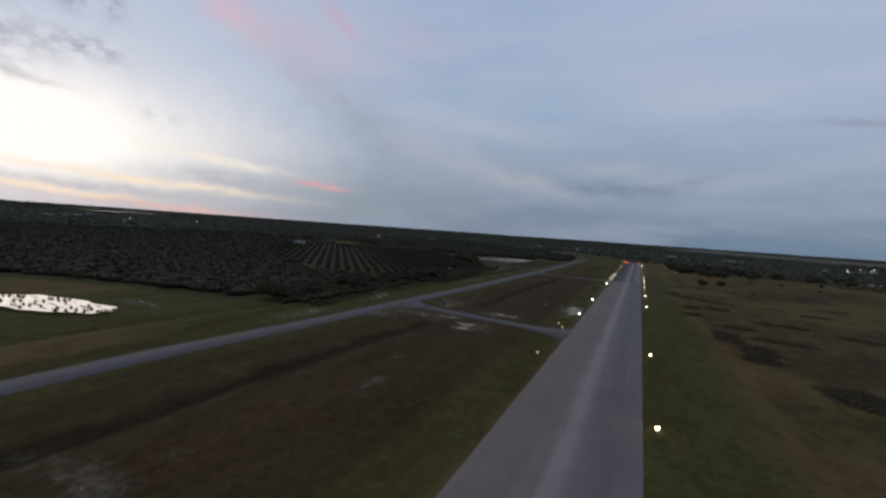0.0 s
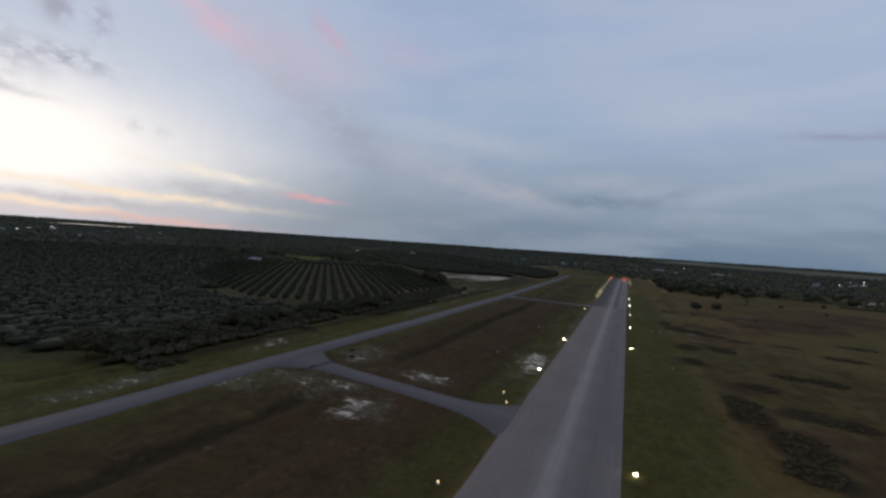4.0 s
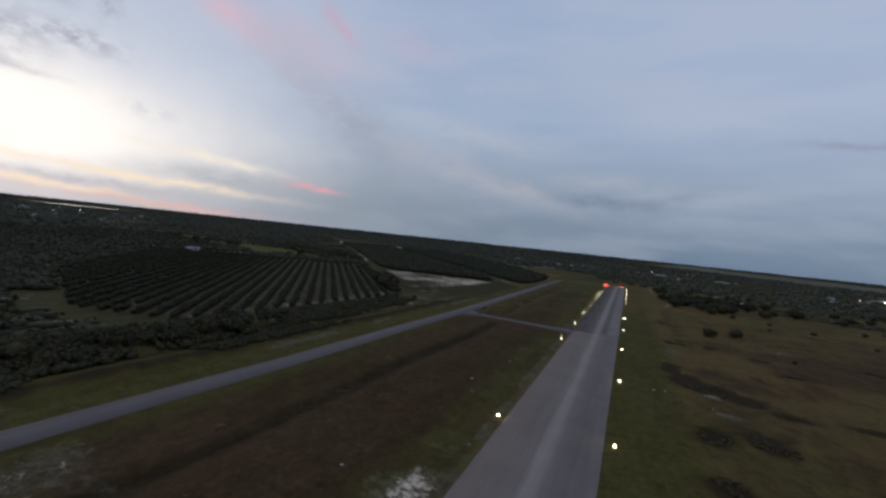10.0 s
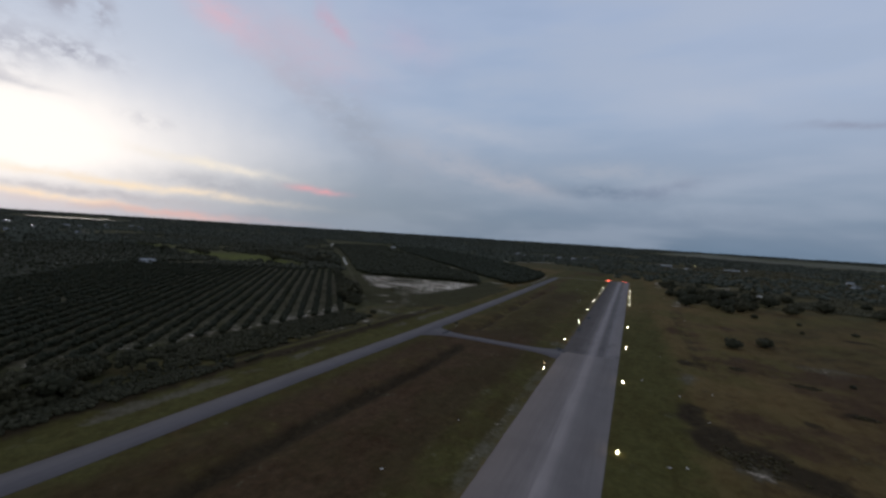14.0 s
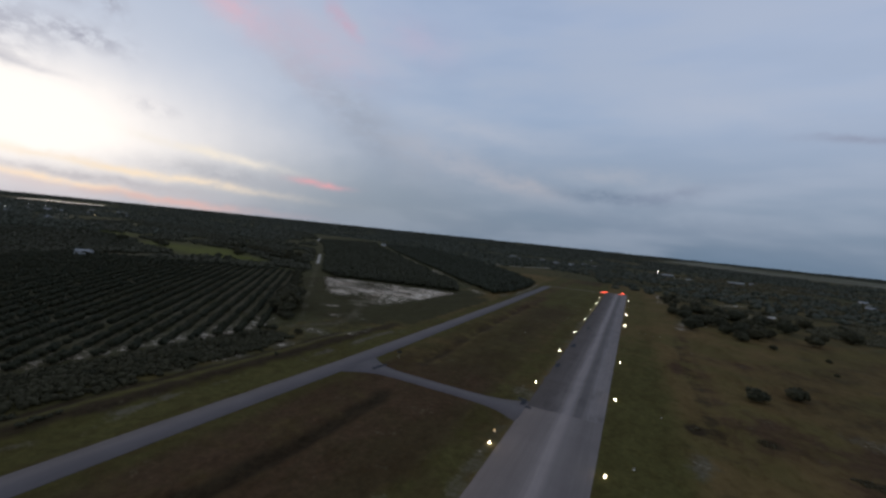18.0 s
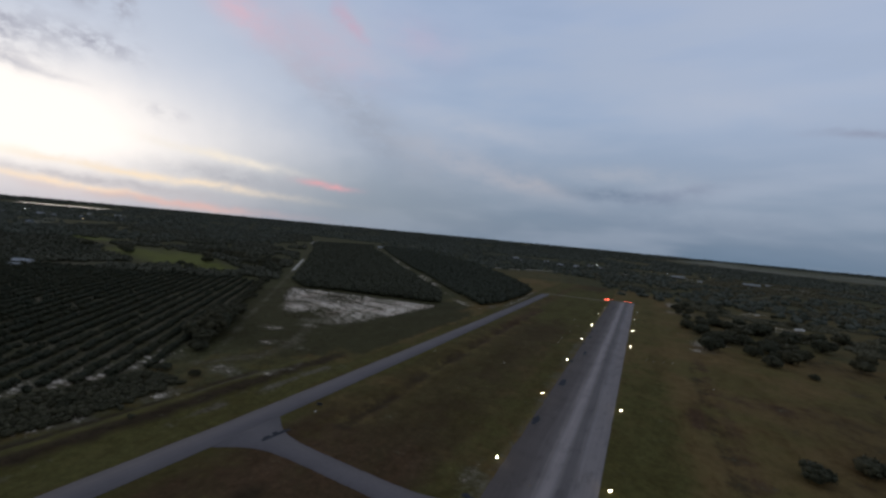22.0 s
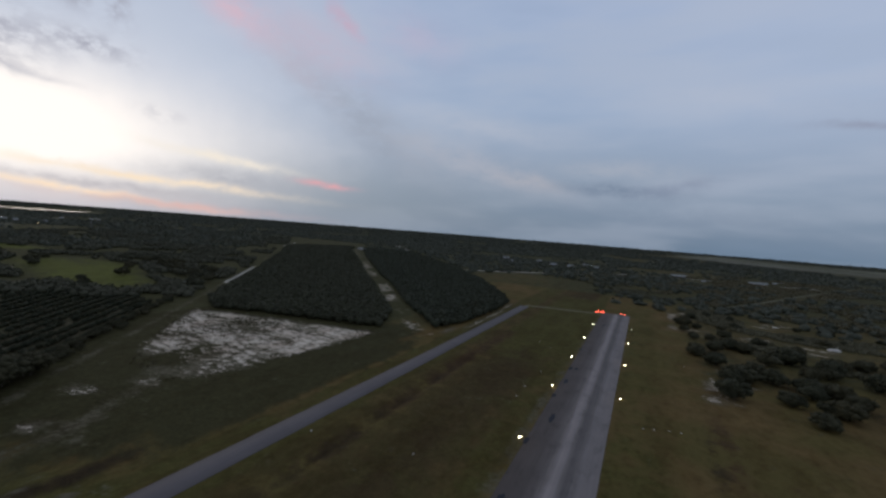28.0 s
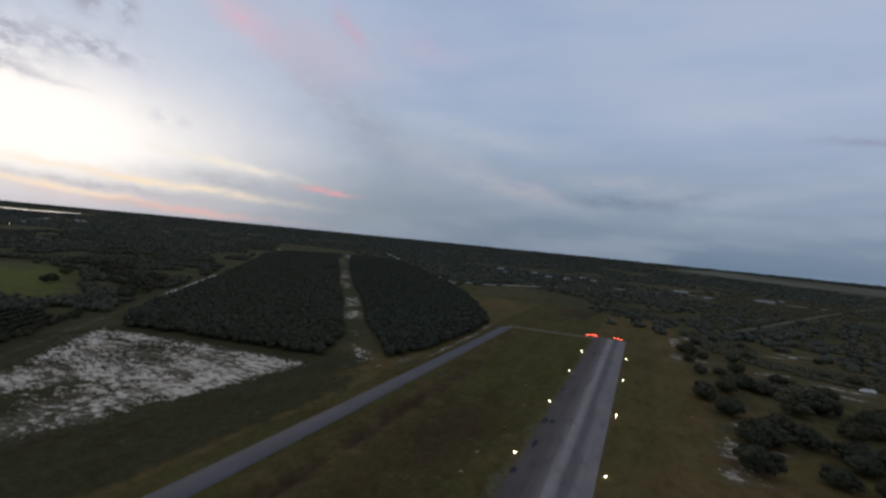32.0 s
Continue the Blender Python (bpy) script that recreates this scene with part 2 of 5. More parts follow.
def ground_material():
    m, nt, bsdf = material("ground_cover")

    def zone(name):
        a = nt.nodes.new("ShaderNodeAttribute")
        a.attribute_name = name
        return a.outputs["Fac"]

    big, mid, small, tiny = tnoise(nt, 0.02, 4), tnoise(nt, 0.09, 5, 0.65), tnoise(nt, 0.6, 5, 0.7), tnoise(nt, 3.5, 4, 0.7)
    col = tmix(nt, span(nt, mid, 0.35, 0.65), (0.130, 0.086, 0.033), (0.168, 0.108, 0.042))
    col = tmix(nt, span(nt, big, 0.42, 0.60, 0.0, 0.7), col, (0.108, 0.088, 0.028))
    edge = tmath(nt, "MULTIPLY", tmath(nt, "SUBTRACT", mid, 0.5), 1.5)
    edge2 = tmath(nt, "ADD", edge, tmath(nt, "MULTIPLY", tmath(nt, "SUBTRACT", small, 0.5), 0.7))

    def layer(col, name, c0, c1, ragged=edge2):
        f = span(nt, tmath(nt, "ADD", zone(name), ragged), 0.18, 0.82)
        return tmix(nt, f, col, tmix(nt, span(nt, small, 0.3, 0.7), c0, c1))

    col = layer(col, "rust", (0.056, 0.039, 0.018), (0.078, 0.053, 0.023))
    col = layer(col, "mown", (0.074, 0.064, 0.020), (0.102, 0.085, 0.026), edge)
    col = layer(col, "russet", (0.066, 0.039, 0.021), (0.098, 0.057, 0.029))
    # woods tone raised and blued: haze over far ground put into the colour
    col = layer(col, "woods", (0.052, 0.050, 0.022), (0.092, 0.080, 0.034))
    col = layer(col, "heath", (0.034, 0.024, 0.013), (0.054, 0.037, 0.019))
    col = layer(col, "scrubland", (0.044, 0.039, 0.017), (0.070, 0.060, 0.025))
    col = layer(col, "lush", (0.090, 0.096, 0.020), (0.140, 0.142, 0.034))
    col = layer(col, "straw", (0.15, 0.15, 0.105), (0.22, 0.195, 0.14))
    col = layer(col, "dirt", (0.105, 0.085, 0.050), (0.16, 0.135, 0.09))
    col = tmix(nt, span(nt, tnoise(nt, 0.28, 7, 0.72, (1.0, 0.7, 1.0)), 0.44, 0.66, 0.0, 0.55), col, (0.60, 0.55, 0.50), "MULTIPLY")
    col = tmix(nt, span(nt, tnoise(nt, 0.16, 6, 0.7), 0.52, 0.70, 0.0, 0.35), col, (1.45, 1.35, 1.25), "MULTIPLY")
    streaks = tnoise(nt, 0.30, 7, 0.78, (0.6, 1.0, 1.0))
    broken = tmath(nt, "ADD", tmath(nt, "MULTIPLY", tmath(nt, "SUBTRACT", streaks, 0.57), 4.2), tmath(nt, "MULTIPLY", tmath(nt, "SUBTRACT", small, 0.5), 0.8))
    f = tmath(nt, "MULTIPLY", span(nt, tmath(nt, "ADD", zone("sand"), broken), 0.34, 1.00), span(nt, zone("sand"), 0.12, 0.45))
    col = tmix(nt, f, col, tmix(nt, span(nt, tiny, 0.3, 0.7), (0.47, 0.375, 0.280), (0.88, 0.725, 0.565)))
    col = tmix(nt, span(nt, tnoise(nt, 0.05, 5, 0.7, (1.6, 0.5, 1.0)), 0.42, 0.68, 0.0, 0.50), col, (0.62, 0.52, 0.46), "MULTIPLY")
    col = tmix(nt, span(nt, tiny, 0.25, 0.75, 0.0, 0.35), col, (0.35, 0.34, 0.30), "MULTIPLY")
    nt.links.new(col, bsdf.inputs["Base Color"])
    bsdf.inputs["Roughness"].default_value = 0.95
    bsdf.inputs["Specular IOR Level"].default_value = 0.03
    bump(nt, bsdf, small, 0.5, 0.3)
    return m


def asphalt(name, base, along=(1.0, 0.03, 1.0), centre=False, banded=False):
    m, nt, bsdf = material(name)
    streak, patch, grain = tnoise(nt, 0.9, 5, 0.65, along), tnoise(nt, 0.08, 4, 0.6), tnoise(nt, 6.0, 4, 0.7)
    col = tmix(nt, span(nt, streak, 0.3, 0.7), tuple(c * 0.93 for c in base), tuple(c * 1.06 for c in base))
    col = tmix(nt, span(nt, patch, 0.35, 0.68, 0.0, 0.35), col, tuple(c * 0.72 for c in base))
    if banded:
        col = tmix(nt, span(nt, tnoise(nt, 0.22, 6, 0.7, (1.0, 0.35, 1.0)), 0.50, 0.70, 0.0, 0.55), col, tuple(c * 0.45 for c in base))
    if centre:
        tc = nt.nodes.new("ShaderNodeTexCoord")
        sp = nt.nodes.new("ShaderNodeSeparateXYZ")
        nt.links.new(tc.outputs["Object"], sp.inputs[0])
        off = tmath(nt, "ADD", sp.outputs[0], tmath(nt, "MULTIPLY", tmath(nt, "SUBTRACT", streak, 0.5), 2.6))
        lanes = nt.nodes.new("ShaderNodeValToRGB")
        nt.links.new(span_linear(nt, off, -12.5, 12.5), lanes.inputs[0])
        tones = ([(0.0, 0.20), (0.28, 0.22), (0.42, 0.34), (0.52, 0.70), (0.58, 0.66), (0.65, 0.34), (0.72, 0.36), (0.80, 0.60), (1.0, 0.64)] if banded
                 else [(0.0, 0.52), (0.30, 0.46), (0.44, 0.50), (0.51, 0.74), (0.56, 0.74), (0.63, 0.52), (0.78, 0.46), (0.90, 0.52), (1.0, 0.58)])
        for n, (at, tone) in enumerate(tones):
            e = lanes.color_ramp.elements[n] if n < 2 else lanes.color_ramp.elements.new(at)
            e.position, e.color = at, (tone, tone, tone, 1)
        bright = tmath(nt, "MULTIPLY", lanes.outputs[0], 2.0)
        mixed = nt.nodes.new("ShaderNodeVectorMath")
        mixed.operation = "SCALE"
        nt.links.new(col, mixed.inputs[0])
        nt.links.new(bright, mixed.inputs["Scale"])
        col = mixed.outputs[0]
    col = tmix(nt, span(nt, grain, 0.3, 0.75, 0.0, 0.25), col, tuple(c * 0.5 for c in base))
    nt.links.new(col, bsdf.inputs["Base Color"])
    bsdf.inputs["Roughness"].default_value = 0.85
    bsdf.inputs["Specular IOR Level"].default_value = 0.10
    bump(nt, bsdf, grain, 0.3, 0.02)
    return m


def water_material():
    m, nt, bsdf = material("still_water")
    bsdf.inputs["Base Color"].default_value = (0.03, 0.035, 0.035, 1)
    bsdf.inputs["Roughness"].default_value = 0.12
    bump(nt, bsdf, tnoise(nt, 1.2, 3), 0.12, 0.05)
    return m


GROUND = ground_material()
RUNWAY = asphalt("runway_asphalt", (0.212, 0.172, 0.150), centre=True)
RUNWAY_OLD = asphalt("older_runway_asphalt", (0.212, 0.174, 0.154), centre=True, banded=True)
TAXI = asphalt("taxiway_asphalt", (0.144, 0.121, 0.114))
LINK = asphalt("connector_asphalt", (0.138, 0.116, 0.109), (1, 1, 1))
MUD = plain("wet_mud", (0.24, 0.21, 0.165), 0.5, 0.35, 0.6)
TAR = plain("fresh_tar", (0.03, 0.03, 0.033), 0.8)
SAND = plain("white_sand", (0.50, 0.44, 0.37), 0.95, 0.3, 0.5)
SANDY_TRACK = plain("sandy_track", (0.42, 0.37, 0.30), 0.95, 0.35, 0.25)
DRY_TRACK = plain("grassy_track", (0.17, 0.15, 0.09), 0.95, 0.35, 0.25)
GRASS_TRACK = plain("worn_grass_track", (0.115, 0.100, 0.055), 0.95, 0.4, 0.25)
WATER = water_material()
BARK = plain("grey_bark", (0.10, 0.08, 0.06), 0.9, 0.35, 4.0)
LEAF_OAK = foliage("oak_leaves", (0.0483, 0.0471, 0.0261), (0.0897, 0.0794, 0.0410))
LEAF_DARK = foliage("dense_oak_leaves", (0.0365, 0.0354, 0.0178), (0.0640, 0.0566, 0.0266))
# young pine, brush and pine colours lifted for painted distance haze; pine also bluer
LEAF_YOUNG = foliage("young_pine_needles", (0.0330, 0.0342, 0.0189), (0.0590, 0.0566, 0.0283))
LEAF_BRUSH = foliage("brush_leaves", (0.0661, 0.0602, 0.0297), (0.1133, 0.0956, 0.0458))
LEAF_PINE_HAZED = foliage("hazed_pine_needles", (0.0545, 0.0560, 0.0345), (0.0920, 0.0880, 0.0505))
LEAF_CITRUS = foliage("citrus_leaves", (0.0290, 0.0300, 0.0152), (0.0440, 0.0425, 0.0205))
LEAF_SCRUB = foliage("scrub_leaves", (0.046, 0.034, 0.013), (0.070, 0.051, 0.020))
WHITE_WALL = plain("white_painted_wall", (0.42, 0.41, 0.39), 0.8, 0.10, 2.0)
METAL_ROOF = plain("pale_metal_roof", (0.30, 0.29, 0.28), 0.8, 0.10, 1.0, 0.2)
GREY_ROOF = plain("grey_shingle_roof", (0.22, 0.22, 0.23), 0.9, 0.2, 2.0)
DARK_GLASS = plain("window_glass", (0.03, 0.035, 0.04), 0.1, 0.1)
STEEL = plain("galvanised_steel", (0.35, 0.36, 0.37), 0.45, 0.15, 6.0, 0.8)
YELLOW_PAINT = plain("yellow_fixture_paint", (0.60, 0.42, 0.06), 0.5, 0.1)
LAMP_WHITE = emitting("lit_runway_lens", (1.0, 0.88, 0.58), 28.0)
LAMP_DIM = emitting("dim_runway_lens", (1.0, 0.66, 0.30), 1.4)
LAMP_RED = emitting("lit_red_lens", (1.0, 0.10, 0.05), 14.0)
LAMP_TOWN = emitting("lit_street_lens", (1.0, 0.85, 0.62), 30.0)
LAMP_AMBER = emitting("lit_amber_lens", (1.0, 0.50, 0.20), 18.0)


# ---- mesh helpers ----
def part(name, bm, mat, parent=None, label=""):
    me = bpy.data.meshes.new(name)
    bm.to_mesh(me)
    bm.free()
    me.materials.append(mat)
    ob = new(name, me)
    if parent:
        ob.parent = parent
    return tagged(ob, label)


def raw(name, verts, faces, mat, parent=None, smooth=False):
    """A mesh object from arrays of places and of triangles or quads."""
    me = bpy.data.meshes.new(name)
    verts, faces = np.asarray(verts, np.float32), np.asarray(faces, np.int32)
    k = faces.shape[1]
    me.vertices.add(len(verts))
    me.vertices.foreach_set("co", verts.ravel())
    me.loops.add(faces.size)
    me.loops.foreach_set("vertex_index", faces.ravel())
    me.polygons.add(len(faces))
    me.polygons.foreach_set("loop_start", np.arange(0, faces.size, k, dtype=np.int32))
    me.polygons.foreach_set("loop_total", np.full(len(faces), k, np.int32))
    me.update(calc_edges=True)
    me.validate()
    if smooth:
        me.polygons.foreach_set("use_smooth", np.ones(len(faces), bool))
    me.materials.append(mat)
    ob = new(name, me)
    if parent:
        ob.parent = parent
    return ob


def box(bm, cx, cy, cz, sx, sy, sz, turn=0.0):
    m = pose(cx, cy, cz, 0, 0, turn) @ Matrix.Diagonal((sx, sy, sz, 1))
    return bmesh.ops.create_cube(bm, size=1.0, matrix=m)


def tube(bm, a, b, r0, r1, n=8):
    a, b = Vector(a), Vector(b)
    m = Matrix.Translation((a + b) / 2) @ (b - a).to_track_quat("Z", "Y").to_matrix().to_4x4()
    bmesh.ops.create_cone(bm, cap_ends=True, segments=n, radius1=r0, radius2=r1, depth=(b - a).length, matrix=m)


def lattice(x, y, seed):
    """Smooth noise from 0 to 1 over the plan, for arrays."""
    xi, yi = np.floor(x).astype(np.int64), np.floor(y).astype(np.int64)
    fx, fy = x - xi, y - yi
    fx, fy = fx * fx * (3 - 2 * fx), fy * fy * (3 - 2 * fy)

    def h(a, b):
        n = (a * 374761393 + b * 668265263 + seed * 144665) & 0x7FFFFFFF
        n = ((n ^ (n >> 13)) * 1274126177) & 0x7FFFFFFF
        return ((n ^ (n >> 16)) & 0xFFFF) / 65535.0

    top = h(xi, yi) * (1 - fx) + h(xi + 1, yi) * fx
    low = h(xi, yi + 1) * (1 - fx) + h(xi + 1, yi + 1) * fx
    return top * (1 - fy) + low * fy


def fractal(x, y, size, seed, octaves=4):
    total, amp, norm = 0, 1.0, 0
    for k in range(octaves):
        total = total + amp * lattice(x / size * 2**k, y / size * 2**k, seed + k)
        norm += amp
        amp *= 0.55
    return total / norm


def smooth(v, a, b):
    t = np.clip((v - a) / (b - a), 0, 1)
    return t * t * (3 - 2 * t)


def inside(x, y, poly, soft=4.0):
    """About 1 inside the polygon, 0 outside, over a soft border."""
    hit, near = np.zeros(np.shape(x), bool), np.full(np.shape(x), 1e9)
    for (x0, y0), (x1, y1) in zip(poly, poly[1:] + poly[:1]):
        dx, dy = x1 - x0, y1 - y0
        t = np.clip(((x - x0) * dx + (y - y0) * dy) / (dx * dx + dy * dy), 0, 1)
        near = np.minimum(near, np.hypot(x - x0 - t * dx, y - y0 - t * dy))
        cross = ((y0 > y) != (y1 > y)) & (x < dx * (y - y0) / (dy if dy else 1e-9) + x0)
        hit ^= cross
    return smooth(np.where(hit, near, -near), -soft, soft)


def along(x, y, line, half, soft=2.0):
    """About 1 within half a width of a line of points."""
    near = np.full(np.shape(x), 1e9)
    for (x0, y0), (x1, y1) in zip(line, line[1:]):
        dx, dy = x1 - x0, y1 - y0
        t = np.clip(((x - x0) * dx + (y - y0) * dy) / (dx * dx + dy * dy), 0, 1)
        near = np.minimum(near, np.hypot(x - x0 - t * dx, y - y0 - t * dy))
    return smooth(half - near, -soft, soft)


# ---- the plan, in metres: y runs along the runway ----
RW_LEFT, RW_RIGHT, RW_END = -11.9, 12.6, 846.0
TAXI_HALF, TAXI_END = 4.3, 818.0


def taxi_x(y):
    """The taxiway's centre line."""
    return np.interp(y, [-300, 60, 110, 200, 255, 340, 400, 600, 818], [-97.0, -94.5, -91.0, -88.0, -85.5, -84.0, -82.3, -81.3, -82.0])


ROW_DIR = (-0.64, 0.77)
GROVE = [(-149, 428), (-293, 590), (-345, 592), (-402, 584), (-505, 540), (-470, 450), (-338, 303), (-204, 250), (-166, 261), (-154, 275), (-150, 336), (-144, 410)]
LOT = [(-262, 597), (-216, 611), (-170, 620), (-130, 632), (-132, 599), (-135, 566), (-137, 540), (-140, 523), (-152, 507), (-176, 511), (-200, 528), (-234, 562)]
LANE = [(-140, 436), (-172, 474), (-205, 512), (-276, 597), (-363, 700), (-440, 792), (-480, 834), (-610, 985), (-760, 1140), (-870, 1290)]
CUT = [(-109, 652), (-140, 686), (-188, 738), (-247, 812), (-312, 882), (-485, 1090), (-680, 1315)]
CUT2 = [(-258, 1090), (-325, 1164), (-488, 1349), (-586, 1462), (-823, 1745)]
BLOCK_L = [(-137, 642), (-263, 607), (-330, 657), (-445, 792), (-810, 1205), (-730, 1375), (-340, 915), (-170, 715)]
BLOCK_R = [(-107, 660), (-98, 705), (-96, 765), (-101, 820), (-130, 875), (-192, 985), (-262, 1080), (-565, 1440), (-690, 1370), (-320, 890), (-205, 765)]
MEADOW = [(-354, 600), (-356, 622), (-404, 646), (-514, 694), (-585, 686), (-645, 640), (-565, 590), (-437, 586)]
FAR_ROAD = [(-268, 1119), (-226, 1145), (-142, 1251), (-13.3, 1454.0), (117, 1526), (400, 1627)]
TRACK = [(109, 1005), (169, 1123), (293, 1382), (485, 1759), (642, 2036)]
SHRUBS = [(35, 357, 4, 10), (39, 341, 6, 11), (47, 334, 8, 9), (56, 329, 6, 7), (67, 320, 6, 4), (89, 324, 6, 3), (54, 229, 7, 5), (67, 251, 6, 5), (44, 207, 5, 6), (40, 285, 5, 6), (68, 370, 3, 3), (86, 387, 4, 3), (38, 255, 5, 6), (53, 289, 6, 7), (44, 196, 5, 10),
          (50, 179, 6, 10), (48, 165, 6, 6), (59, 205, 6, 6), (68, 202, 5, 5), (79, 252, 6, 5), (40, 425, 3, 4), (60, 428, 3, 3), (80, 416, 5, 3), (62, 137, 8, 10),
          (93, 153, 10, 8), (104, 307, 9, 5), (124, 349, 8, 5), (98, 236, 8, 5), (145, 550, 8, 4), (134, 431, 8, 4)]

# ---- ground ----
def steps(low, high, step, far_low, far_high, grow=1.22):
    mid = list(np.arange(low, high + step / 2, step))
    a, s = mid[-1], step
    while a < far_high:
        s *= grow
        a = min(a + s, far_high)
        mid.append(a)
    a, s = mid[0], step
    while a > far_low:
        s *= grow
        a = max(a - s, far_low)
        mid.insert(0, a)
    return np.array(mid)


GX, GY = np.meshgrid(steps(-330, 210, 2.5, -4950, 4950, 1.06), steps(-30, 960, 2.5, -1500, 4990, 1.06))


def ditch_line(y):
    return np.interp(y, [0, 62, 112, 200, 250, 380, 420, 500, 620], [-67, -65, -62, -59, -57, -54.5, -58, -63, -62]) + 0.8 * np.sin(y / 25.0)


def beside_taxiway(x, y):
    """x as it would be with the taxiway's centre at -84.5."""
    return x - (taxi_x(y) + 84.5) * smooth(-x, 60, 82)


def height(x, y):
    rough = (fractal(x, y, 14.0, 5) - 0.5) * 0.5 + (fractal(x, y, 60.0, 6) - 0.5) * 0.8
    paved = np.maximum(smooth(np.abs(x - 0.3), 13.5, 24) * 1.0, 0) * smooth(np.abs(x - taxi_x(y)), 5.5, 11)
    links = (1 - (1 - smooth(np.abs(y - 163), 12, 24)) * (x > -96) * (x < 14)) * (1 - (1 - smooth(np.abs(y - 404), 10, 20)) * (x > -96) * (x < 14))
    links = links * (1 - (1 - smooth(np.abs(y - 835), 30, 45)) * (x > -95) * (x < 20))
    z = -0.06 + rough * paved * links
    ditch_x = ditch_line(y)
    ditch = np.exp(-(((x - ditch_x) / 2.6) ** 2)) * (y < 620) * smooth(np.abs(y - 163), 16, 34) * smooth(np.abs(y - 404), 12, 28)
    side = beside_taxiway(x, y)
    bank = np.exp(-(((side + 108) / 6.0) ** 2)) * 1.1 * smooth(y, -60, 40) * (1 - smooth(y, 430, 480))
    swale = np.exp(-(((side + 119) / 4.0) ** 2)) * -0.8 * (1 - smooth(y, 430, 480))
    z = z - 1.3 * ditch + bank + swale - 0.4 * np.exp(-(((x - 45.5) / 3.0) ** 2)) * smooth(y, 380, 440) * (1 - smooth(y, 580, 640))
    d = np.hypot(x, y)
    return z + 30.0 * smooth(d, 2300, 5200) * 1.25


gz = height(GX, GY)
rows, cols = GX.shape
idx = np.arange(rows * cols).reshape(rows, cols)
quads = np.stack([idx[:-1, :-1], idx[:-1, 1:], idx[1:, 1:], idx[1:, :-1]], -1).reshape(-1, 4)
ground = raw("ground", np.stack([GX, GY, gz], -1).reshape(-1, 3), quads, GROUND, smooth=True)
tagged(ground, "flat dry grassland with sand, scrub and mown verges at dusk", "ground", kind="structure")

n1, n2 = fractal(GX, GY, 40, 11), fractal(GX, GY, 160, 21)
field = (GX > -100) & (GX < 420)
SX = beside_taxiway(GX, GY)
zones = {}
zones["mown"] = np.maximum.reduce([smooth(GX, 10, 14) * (1 - smooth(GX, 26, 46)) * (1 - smooth(GY, 880, 960)) * (0.75 + 0.3 * n1) * (1 - 0.5 * smooth(GY, 430, 600)), (1 - smooth(GX, -14, -10)) * smooth(GX, -32, -22) * 0.58,
                            smooth(GY, 560, 700) * (1 - smooth(GY, 900, 960)) * (1 - smooth(GX, -14, -10)) * smooth(GX, -75, -55) * (0.65 + 0.3 * n1),
                                   smooth(SX, -100, -96) * (1 - smooth(SX, -78, -68)) * 0.60, smooth(SX, -126, -116) * (1 - smooth(SX, -92, -88)) * 0.85 * smooth(GY, 40, 90) * (1 - 0.7 * smooth(GY, 440, 490)), smooth(GY, 400, 450) * smooth(GX, -96, -80) * (1 - smooth(GX, -14, -10)) * (0.42 - 0.22 * smooth(GY, 540, 640)),
                                   (1 - smooth(GX, -125, -118)) * smooth(GX, -200, -180) * (1 - smooth(GY, 115, 150)) * 0.9]) * (GY < 1000)
zones["rust"] = np.maximum(smooth(SX, -100, -96) * (1 - smooth(SX, -14, -11)) * (0.75 + 0.5 * np.exp(-(((GX + 40) / 11) ** 2))) * (1 - 0.25 * smooth(GY, 395, 450)), smooth(GX, 34, 42) * smooth(n2, 0.45, 0.65) * 0.5 * (GY < 700))
ditch_off = GX - ditch_line(GY)
ditch_dark = np.exp(-((ditch_off / 3.4) ** 2)) * (GY < 700) * 1.15 * (1 - 0.5 * smooth(GY, 400, 470)) * smooth(np.abs(GY - 163), 14, 24) * smooth(np.abs(GY - 404), 10, 20)
shr = np.zeros_like(GX)
for sx, sy, rx, ry in SHRUBS:
    shr = np.maximum(shr, np.exp(-(((GX - sx) / rx) ** 2 + ((GY - sy) / ry) ** 2)))
zones["heath"] = np.maximum.reduce([np.exp(-(((SX + 107) / 4.0) ** 2)) * 0.85 * smooth(GY, 85, 165) * (GY < 480), np.exp(-(((SX + 117) / 3.0) ** 2)) * 0.75 * (GY > 110) * (GY < 440), ditch_dark * (0.35 + 0.95 * fractal(GX, GY * 0.5, 18, 81)), np.minimum(shr * 1.35, 1) * (0.75 + 0.6 * fractal(GX, GY, 12, 86)), smooth(GX, 140, 320) * (GY < 660) * 0.25, 0.50 * np.exp(-(((GX - 46) / 3.6) ** 2)) * smooth(GY, 380, 430) * (1 - smooth(GY, 560, 630))])
zones["scrubland"] = np.maximum.reduce([0.95 * smooth(GY, 455, 495) * (1 - smooth(SX, -104, -94)) * (GX > -150) * (1 - smooth(GY, 600, 660)), 1.0 * smooth(GY, 440, 475) * (1 - smooth(SX, -122, -104)) * smooth(GX, -275, -255) * (1 - smooth(GY, 640, 680))])
russet_noise = fractal(GX * 1.6, GY * 0.5, 26, 85)
inner = smooth(GX, -82, -66) * (1 - smooth(GX, -40, -16))
